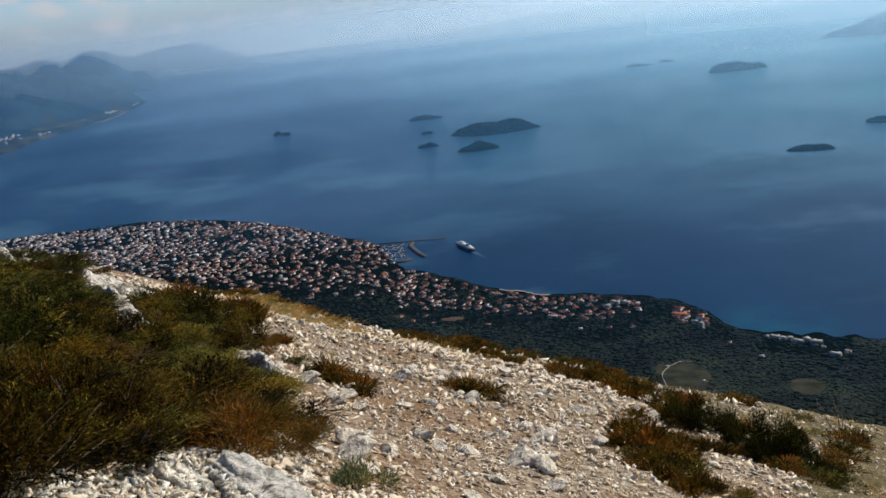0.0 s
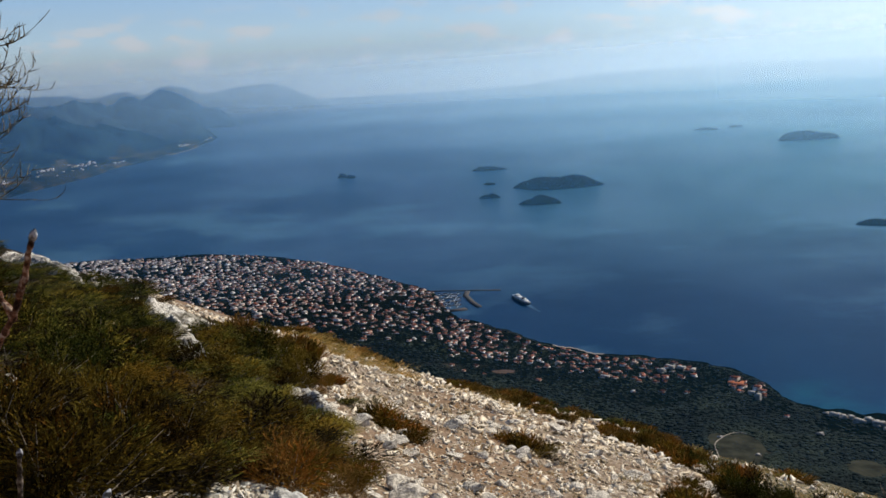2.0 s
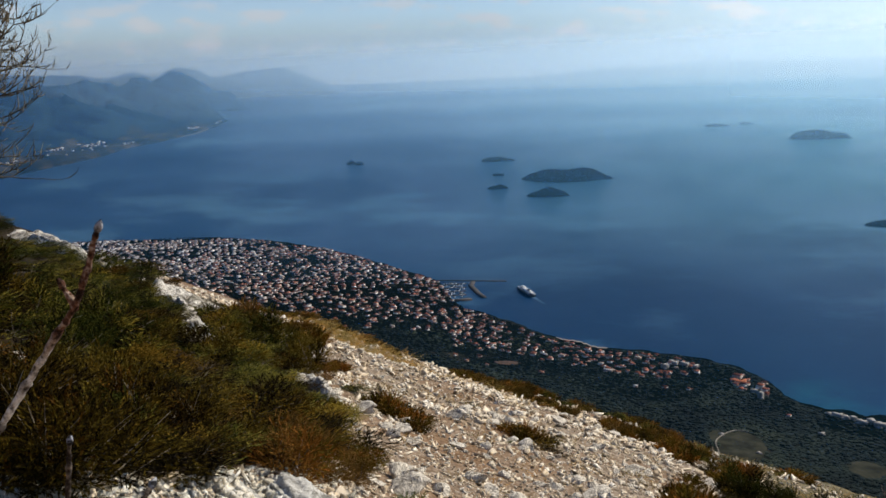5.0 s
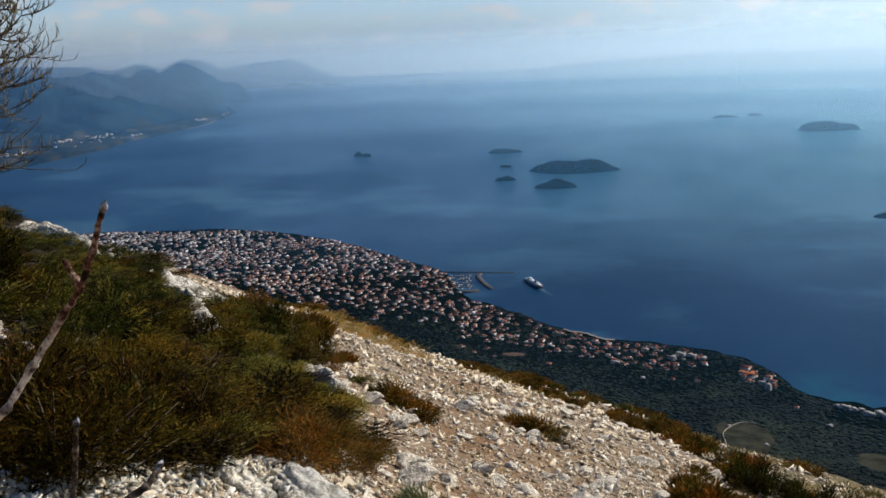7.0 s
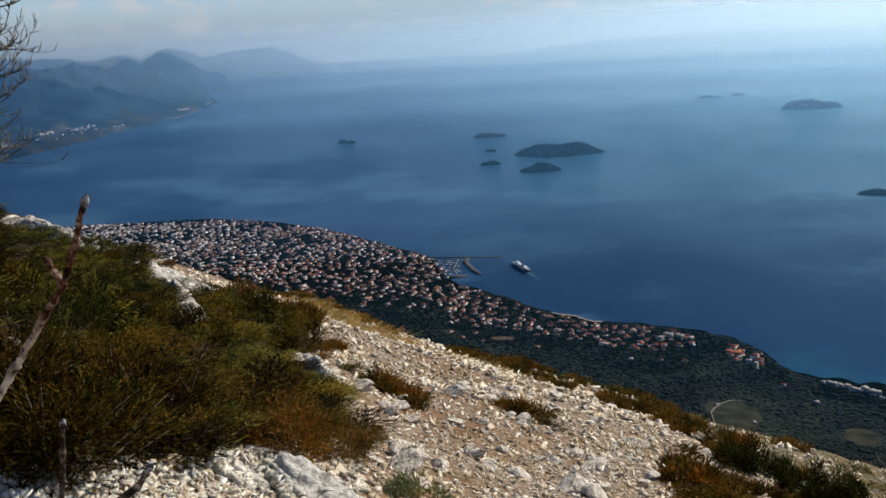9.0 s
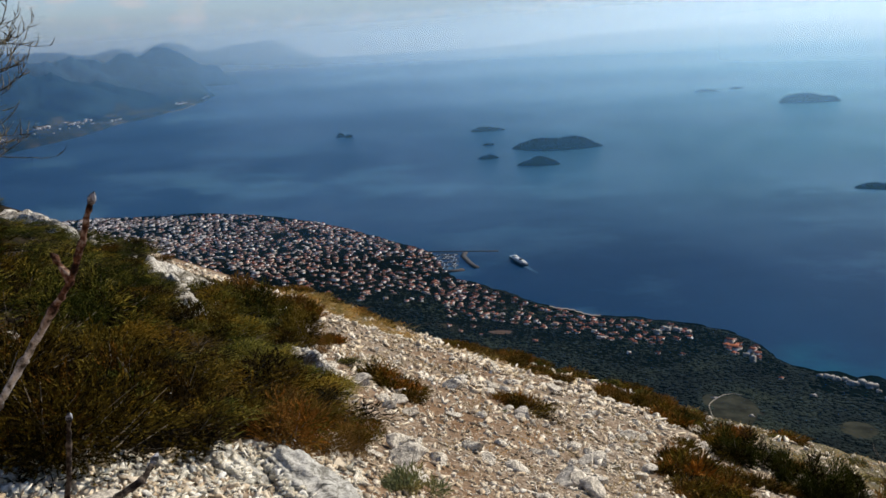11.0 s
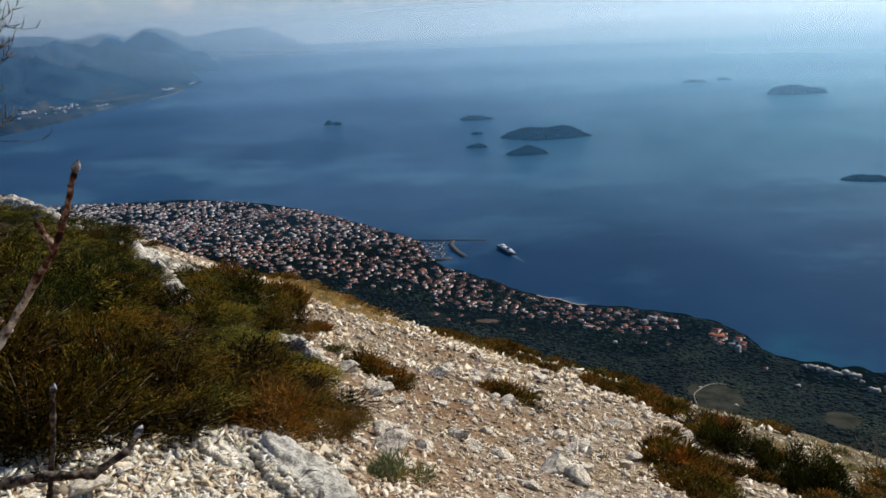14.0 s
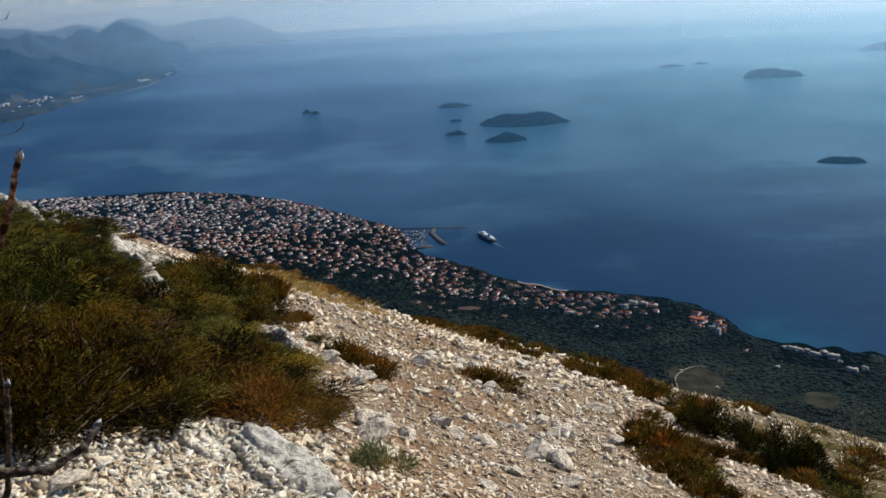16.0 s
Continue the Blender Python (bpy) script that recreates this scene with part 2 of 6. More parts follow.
def water_mat():
    """Deep water with wind slicks: long lanes, their pale sheen painted into the colour, a finer ripple pattern, and
    sandy shallows off the point.
    """
    m, n, l, p = base_mat("sea_water", 0.22, 0.22)
    p.inputs["IOR"].default_value = 1.22
    v = world_coords(n, l, (1, 1, 1))
    streak = noise_tex(n, l, world_coords(n, l, (0.0030, 0.0022, 0.004)), 1.0, 5, 0.55)
    deep = ramp(n, l, streak, [(0.35, (0.0003, 0.0205, 0.066)), (0.65, (0.0005, 0.0275, 0.083))])
    # haze is put into the colour: paler with distance, greener to the right
    rightward = n.new("ShaderNodeMapRange")
    rightward.inputs[1].default_value, rightward.inputs[2].default_value = 0, 1200
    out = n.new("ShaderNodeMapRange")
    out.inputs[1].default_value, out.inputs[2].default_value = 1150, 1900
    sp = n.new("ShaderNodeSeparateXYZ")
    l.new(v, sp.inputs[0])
    l.new(sp.outputs["X"], rightward.inputs[0])
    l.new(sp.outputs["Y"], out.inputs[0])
    haze_share = mix(n, l, 1.0, rightward.outputs[0], out.outputs[0], "MULTIPLY")
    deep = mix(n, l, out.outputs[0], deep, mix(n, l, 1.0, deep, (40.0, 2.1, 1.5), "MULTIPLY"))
    deep = mix(n, l, haze_share, deep, mix(n, l, 1.0, deep, (3.0, 3.2, 1.8), "MULTIPLY"))
    # sheen of the slicks, mixed into the base colour as a paler blue
    lanes = noise_tex(n, l, world_coords(n, l, (0.0022, 0.0030, 0.004)), 1.5, 7, 0.62)
    fields = noise_tex(n, l, world_coords(n, l, (0.0009, 0.0015, 0.001)), 1.3, 3, 0.5)
    calm = mix(n, l, 1.0, ramp(n, l, lanes, [(0.50, (0, 0, 0)), (0.62, (1, 1, 1))]), ramp(n, l, fields, [(0.40, (0.15, 0.15, 0.15)), (0.60, (1, 1, 1))]), "MULTIPLY")
    deep = mix(n, l, mix(n, l, 1.0, calm, (0.65, 0.65, 0.65), "MULTIPLY"), deep, (0.06, 0.14, 0.215))
    mp = n.new("ShaderNodeMapping")
    mp.inputs["Location"].default_value = (-4.93, -10.93, 0)
    mp.inputs["Scale"].default_value = (1 / 70, 1 / 70, 0)
    l.new(v, mp.inputs[0])
    ln = n.new("ShaderNodeVectorMath")
    ln.operation = "LENGTH"
    l.new(mp.outputs[0], ln.inputs[0])
    sand = ramp(n, l, ln.outputs["Value"], [(0.2, (1, 1, 1)), (1.0, (0, 0, 0))])
    l.new(mix(n, l, mix(n, l, 1.0, sand, ramp(n, l, noise_tex(n, l, v, 0.02, 4), [(0.35, (0, 0, 0)), (0.65, (0.8, 0.8, 0.8))]), "MULTIPLY"), deep, (0.004, 0.085, 0.13)), p.inputs["Base Color"])
    rr = n.new("ShaderNodeMapRange")
    rr.inputs[1].default_value, rr.inputs[2].default_value, rr.inputs[3].default_value, rr.inputs[4].default_value = 0.35, 0.65, 0.42, 0.33
    l.new(streak, rr.inputs[0])
    l.new(rr.outputs[0], p.inputs["Roughness"])
    level = n.new("ShaderNodeCombineXYZ")
    level.inputs[2].default_value = 1
    b = n.new("ShaderNodeBump")
    b.inputs["Strength"].default_value, b.inputs["Distance"].default_value = 0.12, 1.0
    l.new(noise_tex(n, l, v, 0.12, 6, 0.65), b.inputs["Height"])
    l.new(level.outputs[0], b.inputs["Normal"])
    l.new(b.outputs[0], p.inputs["Normal"])
    return m


def country_mat():
    """Coastal land under the woods: scrub, dry fields and bare earth."""
    m, n, l, p = base_mat("coastal_land", 1.0, 0.0)
    v = world_coords(n, l)
    a = noise_tex(n, l, v, 0.012, 7, 0.65)
    b = noise_tex(n, l, v, 0.09, 5)
    scrub = ramp(n, l, b, [(0.35, (0.0018, 0.0036, 0.0036)), (0.65, (0.004, 0.006, 0.0052))])
    field = ramp(n, l, b, [(0.4, (0.035, 0.033, 0.026)), (0.6, (0.07, 0.06, 0.045))])
    l.new(mix(n, l, ramp(n, l, a, [(0.58, (0, 0, 0)), (0.68, (0.7, 0.7, 0.7))]), scrub, field), p.inputs["Base Color"])
    return m


M_GROUND = gravel_ground()
M_LITTER = litter_ground()
M_TURF = turf_ground()
M_STONE = stone_mat("limestone", (0.46, 0.41, 0.33), (0.89, 0.83, 0.72))
M_CHIP = stone_mat("fresh_limestone_chips", (0.50, 0.50, 0.45), (0.90, 0.89, 0.83), 14.0, (0.50, 0.51, 0.47))
M_BOULDER = boulder_mat()
M_CRAG = crag_mat()
M_ROCK = stone_mat("weathered_limestone", (0.26, 0.235, 0.19), (0.86, 0.80, 0.69), 7.0, (0.74, 0.71, 0.65))
WARM = ((0.35, 0.32, 0.2), (0.95, 0.95, 0.75), (1.35, 1.05, 0.58))
M_HEATH = leaf_mat("heath_leaves", (0.026, 0.019, 0.0035), (0.056, 0.040, 0.0065), (0.110, 0.079, 0.013), 0.10, 1.6, WARM)
M_BRONZE = leaf_mat("bronze_heath_leaves", (0.050, 0.025, 0.005), (0.090, 0.044, 0.008), (0.165, 0.088, 0.016), 0.10, 1.6, WARM)
M_GREEN = leaf_mat("juniper_leaves", (0.013, 0.018, 0.003), (0.030, 0.036, 0.006), (0.070, 0.075, 0.015), 0.10, 1.6, ((0.35, 0.38, 0.25), (0.9, 0.95, 0.8), (1.4, 1.15, 0.7)))
M_RUST = leaf_mat("dry_heath_leaves", (0.095, 0.051, 0.016), (0.155, 0.083, 0.026), (0.23, 0.130, 0.042), 0.15)
M_STRAW = leaf_mat("dry_grass_blades", (0.19, 0.130, 0.052), (0.30, 0.21, 0.085), (0.40, 0.30, 0.135))
M_GREY = leaf_mat("grey_herb_leaves", (0.13, 0.15, 0.10), (0.20, 0.22, 0.15), (0.28, 0.29, 0.20))
M_GOLD = leaf_mat("golden_heath_leaves", (0.070, 0.052, 0.010), (0.125, 0.094, 0.018), (0.20, 0.15, 0.034), 0.15, 1.6, WARM)
M_OLIVE = leaf_mat("olive_leaves", (0.09, 0.085, 0.018), (0.16, 0.15, 0.034), (0.26, 0.24, 0.066), 0.15, 1.6, WARM)
# near-black leaves that put the shade inside the shrubs into colour
M_SHADE = leaf_mat("shade_toned_leaves", (0.006, 0.0045, 0.0015), (0.014, 0.010, 0.003), (0.028, 0.020, 0.006), 0.05, 1.6, WARM)
M_STEM = bark_mat("dead_stem", (0.10, 0.075, 0.05), (0.30, 0.26, 0.20), 30)
M_TWIG = twig_mat()
M_DARKTWIG = bark_mat("dark_twig", (0.018, 0.012, 0.008), (0.22, 0.18, 0.14), 300, 0.46, 0.68)
M_BUD = bark_mat("grey_bud", (0.015, 0.015, 0.017), (0.36, 0.37, 0.40), 260, 0.46, 0.58)
M_BARK = bark_mat("tree_bark", (0.020, 0.016, 0.010), (0.26, 0.22, 0.145), 40, 0.40, 0.66)
M_SEA = water_mat()
M_LAND = country_mat()
M_WOOD = leaf_mat("pine_crowns", (0.0085, 0.0135, 0.0125), (0.0095, 0.0150, 0.0135), (0.0110, 0.0170, 0.0145), 0.0, 0.013, ((0.45, 0.5, 0.6), (1.0, 1.0, 1.0), (2.4, 2.0, 1.5)))
M_WALL = varied_mat("house_render", [(0.0, (0.22, 0.16, 0.12)), (0.2, (0.42, 0.34, 0.28)), (0.45, (0.60, 0.47, 0.39)), (0.7, (0.82, 0.76, 0.70)), (1.0, (0.92, 0.91, 0.88))])
M_ROOF = varied_mat("clay_roof", [(0.0, (0.055, 0.026, 0.022)), (0.3, (0.15, 0.056, 0.040)), (0.6, (0.26, 0.095, 0.062)), (0.8, (0.36, 0.16, 0.11)), (0.93, (0.40, 0.33, 0.28)), (1.0, (0.75, 0.73, 0.70))])
# greyer, lighter roof tones for the houses on the left
M_PALEROOF = varied_mat("pale_grey_roof", [(0.0, (0.05, 0.04, 0.04)), (0.3, (0.12, 0.085, 0.075)), (0.55, (0.26, 0.21, 0.19)), (0.75, (0.50, 0.47, 0.44)), (1.0, (0.78, 0.77, 0.74))])
M_HOTEL = plain_mat("hotel_render", (0.26, 0.25, 0.235), 0.9, 0.35, 0.12)
M_PALE = plain_mat("pale_roof", (0.30, 0.28, 0.26), 0.9, 0.15)
M_CONC = plain_mat("harbour_concrete", (0.075, 0.07, 0.07), 0.9)
M_WHITE = plain_mat("white_boat_paint", (0.52, 0.53, 0.54), 0.4, 0.06)
M_HULL = plain_mat("dark_hull_paint", (0.05, 0.07, 0.10), 0.4, 0.2)
M_GLASS = plain_mat("dark_window_glass", (0.02, 0.025, 0.03), 0.1, 0.2)
M_FOAM = plain_mat("wake_foam", (0.035, 0.085, 0.14), 0.6, 0.3, 0.05)
M_SOIL = plain_mat("field_soil", (0.027, 0.027, 0.017), 0.95, 0.5, 0.09)
M_EARTH = plain_mat("bare_earth", (0.075, 0.050, 0.038), 0.95, 0.5, 0.12)
M_TILE = plain_mat("orange_roof_tiles", (0.34, 0.12, 0.06), 0.9, 0.25, 0.2)
M_ROAD = plain_mat("pale_track", (0.34, 0.30, 0.24), 0.95, 0.2, 0.05)
M_BEACH = plain_mat("pale_shingle", (0.24, 0.21, 0.18), 0.95, 0.2, 0.1)

for m_ in (M_SOIL, M_EARTH, M_ROAD, M_BEACH, M_CONC, M_PALE, M_HOTEL, M_TILE, M_WALL, M_ROOF, M_PALEROOF):
    m_.node_tree.nodes["Principled BSDF"].inputs["Specular IOR Level"].default_value = 0.04


def hill_mat(name, lo, hi, scale=0.006):
    m, n, l, p = base_mat(name, 1.0, 0.0)
    a = noise_tex(n, l, world_coords(n, l), scale, 7, 0.6)
    l.new(ramp(n, l, a, [(0.35, lo), (0.65, hi)]), p.inputs["Base Color"])
    return m


def plain_fields():
    """Tilled strips, scrub and pale farm tracks on the flat far shore, haze blue put into the scrub."""
    m, n, l, p = base_mat("shore_fields", 1.0, 0.0)
    strips = noise_tex(n, l, world_coords(n, l, (0.012, 0.016, 0.0)), 1.0, 7, 0.68)
    l.new(ramp(n, l, strips, [(0.40, (0.006, 0.018, 0.030)), (0.50, (0.020, 0.030, 0.036)), (0.58, (0.055, 0.055, 0.050)), (0.70, (0.12, 0.11, 0.095))]), p.inputs["Base Color"])
    return m


M_ISLE = hill_mat("island_woods", (0.008, 0.006, 0.010), (0.018, 0.014, 0.017))
M_ISLEWOOD = hill_mat("island_crowns", (0.008, 0.006, 0.010), (0.018, 0.014, 0.017))
# distance haze is put into these two colours as blue and paleness
M_FARHILL = hill_mat("haze_blue_mountains", (0.010, 0.035, 0.08), (0.030, 0.065, 0.12))
M_PALEHILL = hill_mat("haze_paled_range", (0.12, 0.17, 0.23), (0.14, 0.19, 0.25))
# wooded slopes with the blue of haze painted into them
M_HILL = hill_mat("haze_blue_wooded_hills", (0.0005, 0.009, 0.030), (0.022, 0.050, 0.074), 0.013)
M_PLAIN = plain_fields()


# ---- geometry helpers ----
def fast_mesh(name, V, F):
    """A mesh from numpy arrays: V (n, 3), F (m, 3 or 4)."""
    V, F = np.asarray(V, np.float32), np.asarray(F, np.int32)
    k = F.shape[1]
    me = bpy.data.meshes.new(name)
    me.vertices.add(len(V))
    me.vertices.foreach_set("co", V.ravel())
    me.loops.add(F.size)
    me.loops.foreach_set("vertex_index", F.ravel())
    me.polygons.add(len(F))
    me.polygons.foreach_set("loop_start", np.arange(0, F.size, k, dtype=np.int32))
    me.update(calc_edges=True)
    me.validate()
    return me


def mesh_ob(name, V, F, mat, parent=None, label="", smooth=False):
    me = fast_mesh(name, V, F)
    me.materials.append(mat)
    if smooth:
        me.polygons.foreach_set("use_smooth", np.ones(len(me.polygons), bool))
    ob = new(name, me)
    ob.parent = parent
    if label:
        ob["label"] = label
    return ob


def thing(name, label, category, at=(0, 0, 0), group=""):
    ob = new(name)
    ob.matrix_world = pose(*at)
    ob.empty_display_size = 0.1
    return tagged(ob, label, category, group)


def joined(parts):
    """One (V, F) from many with faces of one size."""
    Vs, Fs, k = [], [], 0
    for V, F in parts:
        Vs.append(np.asarray(V, float))
        Fs.append(np.asarray(F) + k)
        k += len(V)
    return np.concatenate(Vs), np.concatenate(Fs)


def ico(sub=1):
    bm = bmesh.new()
    bmesh.ops.create_icosphere(bm, subdivisions=sub, radius=1)
    bm.verts.ensure_lookup_table()
    V = np.array([v.co[:] for v in bm.verts])
    F = np.array([[v.index for v in f.verts] for f in bm.faces])
    bm.free()
    return V, F


def box(cx, cy, cz, sx, sy, sz):
    """A box on its base: cz is its foot."""
    V = np.array([(cx + a * sx / 2, cy + b * sy / 2, cz + c * sz) for c in (0, 1) for a, b in ((-1, -1), (1, -1), (1, 1), (-1, 1))])
    F = np.array([(3, 2, 1, 0), (4, 5, 6, 7), (0, 1, 5, 4), (1, 2, 6, 5), (2, 3, 7, 6), (3, 0, 4, 7)])
    return V, F


def tube(points, radii, sides=6):
    """A tapered tube along points, in quads, closed at its end by a short cone."""
    P, n = [Vector(p) for p in points], len(points)
    V, F = [], []
    side = None
    for i in range(n):
        d = (P[min(i + 1, n - 1)] - P[max(i - 1, 0)]).normalized()
        if side is None:
            side = d.orthogonal().normalized()
        side = (side - d * side.dot(d)).normalized()
        up = d.cross(side)
        for k in range(sides):
            a = 2 * math.pi * k / sides
            V.append(P[i] + (side * math.cos(a) + up * math.sin(a)) * radii[i])
    for i in range(n - 1):
        for k in range(sides):
            a, b = i * sides + k, i * sides + (k + 1) % sides
            F.append((a, b, b + sides, a + sides))
    return np.array([v[:] for v in V]), np.array(F)


def rnd_rot(rng, n):
    """n random rotation matrices."""
    q = rng.normal(size=(n, 4))
    q /= np.linalg.norm(q, axis=1)[:, None]
    w, x, y, z = q.T
    return np.stack([np.stack([1 - 2 * (y * y + z * z), 2 * (x * y - z * w), 2 * (x * z + y * w)], -1),
                     np.stack([2 * (x * y + z * w), 1 - 2 * (x * x + z * z), 2 * (y * z - x * w)], -1),
                     np.stack([2 * (x * z - y * w), 2 * (y * z + x * w), 1 - 2 * (x * x + y * y)], -1)], 1)


# ---- the lie of the land ----
def vnoise(x, y, seed=0):
    """Smooth value noise in the plane, -1 to 1."""
    x, y = np.asarray(x, float), np.asarray(y, float)
    i, j = np.floor(x), np.floor(y)
    u, v = x - i, y - j
    u, v = u * u * (3 - 2 * u), v * v * (3 - 2 * v)

    def h(a, b):
        q = np.sin(a * 127.1 + b * 311.7 + seed * 74.7) * 43758.5453
        return (q - np.floor(q)) * 2 - 1

    return (h(i, j) * (1 - u) + h(i + 1, j) * u) * (1 - v) + (h(i, j + 1) * (1 - u) + h(i + 1, j + 1) * u) * v


def fractal(x, y, seed=0, octaves=4):
    return sum(vnoise(x * 2 ** k + 17 * k, y * 2 ** k - 9 * k, seed + k) * 0.5 ** k for k in range(octaves))


EYE_Z, SEA = 1.5, -300.0


def rough_ground(x, y):
    return 0.13 * fractal(x * 0.35, y * 0.35, 1, 5) + 0.02 * vnoise(x * 4, y * 4, 9)


def hillside(x, y):
    """The scree slope: it falls ahead and to the right, ever steeper, to the crest and on down the mountain."""
    cx = 45 * np.tanh(x / 45)
    yy = np.clip(y, -60, 60)
    z = -0.15 - 0.31 * cx - 0.2 * yy - 0.003 * yy * np.abs(yy) - 0.62 * np.maximum(y - 60, 0) + 0.1 * np.maximum(-y - 60, 0)
    z = z - 0.058 * np.clip(x - 0.6, 0, 30) * np.clip(1 - (y - 60) / 60, 0, 1)
    z = z + 0.095 * np.clip(-0.4 - x, 0, 40) * np.clip(1 - (y - 60) / 60, 0, 1)
    z = z + 0.27 * np.exp(-((x + 1.3) ** 2 / 3.0 + (y - 3.9) ** 2 / 2.5))
    r = np.hypot(x, y)
    return z + rough_ground(x, y) * np.clip((r - 1.0) / 4, 0, 1) * np.clip(1 + (r - 20) / 60, 1, 3)


SHORE = [(-60, 2100), (-40, 2000), (-22.25, 1904), (-19.3, 1879), (-14.7, 1817), (-13, 1771), (-10.6, 1714), (-7.1, 1585), (-4.2, 1454), (-2.1, 1365),
         (-0.3, 1300), (0.2, 1205), (1.1, 1145), (2.2, 1117), (3.7, 1083), (6.6, 1008), (10.2, 960), (12.7, 955), (14.8, 946), (17.9, 923), (19.9, 890),
         (21.3, 844), (22.6, 822), (24.5, 816), (30.7, 808), (45, 780), (70, 760), (110, 900)]


def shore(az):
    return np.interp(az, [a for a, _ in SHORE], [d for _, d in SHORE])


def thicket(x, y):
    """Where the heath thicket covers the slope."""
    return (x < np.interp(y, [2.9, 3.2, 3.45, 3.7, 4.2, 4.8, 6.4, 9.5, 11.5, 14, 20, 40], [-2.4, -1.75, -1.45, -1.22, -0.98, -0.72, -0.75, -1.4, -1.75, -2.9, -6.5, -14])) & (y > 2.9)


def grassy(x, y):
    """The drier, grassy part of the slope with little loose stone."""
    return (x > 3.0 + 0.10 * y) & (y > 4)


def coast(x, y):
    """Height of the coastal strip at the mountain's foot."""
    d, az = np.hypot(x, y), np.degrees(np.arctan2(x, y))
    inland = shore(az) + 2.5 * np.sin(az * 3.1) + 1.2 * np.sin(az * 13.7 + 1) - d
    z = SEA + np.where(inland > 0, 2.2 * (1 - np.exp(-inland / 12)) + 0.038 * inland + 0.00002 * np.maximum(inland - 300, 0) ** 2, inland * 0.08)
    return z + np.where(inland > 30, 2.5 * np.sin(x * 0.021) * np.sin(y * 0.017 + 1), 0)


def ground(x, y):
    a, b = hillside(x, y), coast(x, y)
    return np.maximum(a, b)


def drawn_in(d):
    """Past 1.8 km the distance is drawn in, along each line of sight, so that the horizon lies within 4.8 km."""
    return np.where(d < 1800, d, 1800 * (1 + 0.593 * np.log(np.maximum(d, 1800) / 1800)))


def far_place(az, d, z):
    """The place of a point at azimuth az (degrees), distance d and height z above the sea, after drawing in."""
    s = drawn_in(d) / d
    a = np.radians(az)
    return np.stack([np.sin(a) * d * s, np.cos(a) * d * s, EYE_Z + (SEA + z - EYE_Z) * s], -1)


def polar_sheet(azs, ds):
    n, m = len(azs), len(ds)
    A, D = np.meshgrid(azs, ds)
    i = np.arange((m - 1) * n).reshape(m - 1, n)[:, :-1].ravel()
    return A.ravel(), D.ravel(), np.stack([i, i + 1, i + n + 1, i + n], -1)


# ---- ground and sea ----
azs = np.concatenate([np.arange(-180, -36, 4.0), np.arange(-36, 40, 0.38), np.arange(40, 181, 4.0), [180.0]])
ds = np.concatenate([[0.0001], np.geomspace(0.25, 70, 270), np.geomspace(73, 2150, 150)])
A, D, F = polar_sheet(azs, ds)
X, Y = np.sin(np.radians(A)) * D, np.cos(np.radians(A)) * D
V = np.stack([X, Y, ground(X, Y)], -1)
near_land = np.hypot(V[F].mean(1)[:, 0], V[F].mean(1)[:, 1])
terrain = mesh_ob("ground", V, F, M_GROUND, smooth=True)
terrain.data.materials.append(M_LAND)
terrain.data.materials.append(M_LITTER)
terrain.data.materials.append(M_TURF)
mid = V[F].mean(1)
zone = np.where((near_land > 75), 1, np.where(grassy(mid[:, 0] + 0.5 * vnoise(mid[:, 0] * 2, mid[:, 1] * 2, 8), mid[:, 1]), 3, np.where(thicket(mid[:, 0] + 0.25 * vnoise(mid[:, 0] * 3, mid[:, 1] * 3, 5), mid[:, 1]), 2, 0)))
terrain.data.polygons.foreach_set("material_index", zone.astype(np.int32))
tagged(terrain, "pale limestone scree slope falling to a dark scrubby coast", "ground", kind="structure")

A, D, F = polar_sheet(np.concatenate([np.arange(-180, -44, 6.0), np.arange(-44, 46, 1.0), np.arange(46, 181, 6.0), [180.0]]), np.concatenate([np.linspace(500, 1800, 14), np.geomspace(1850, 30000, 90)]))
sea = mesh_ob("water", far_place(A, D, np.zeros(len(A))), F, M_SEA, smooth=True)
tagged(sea, "calm deep blue sea paling towards the hazy horizon", "sea", kind="structure")

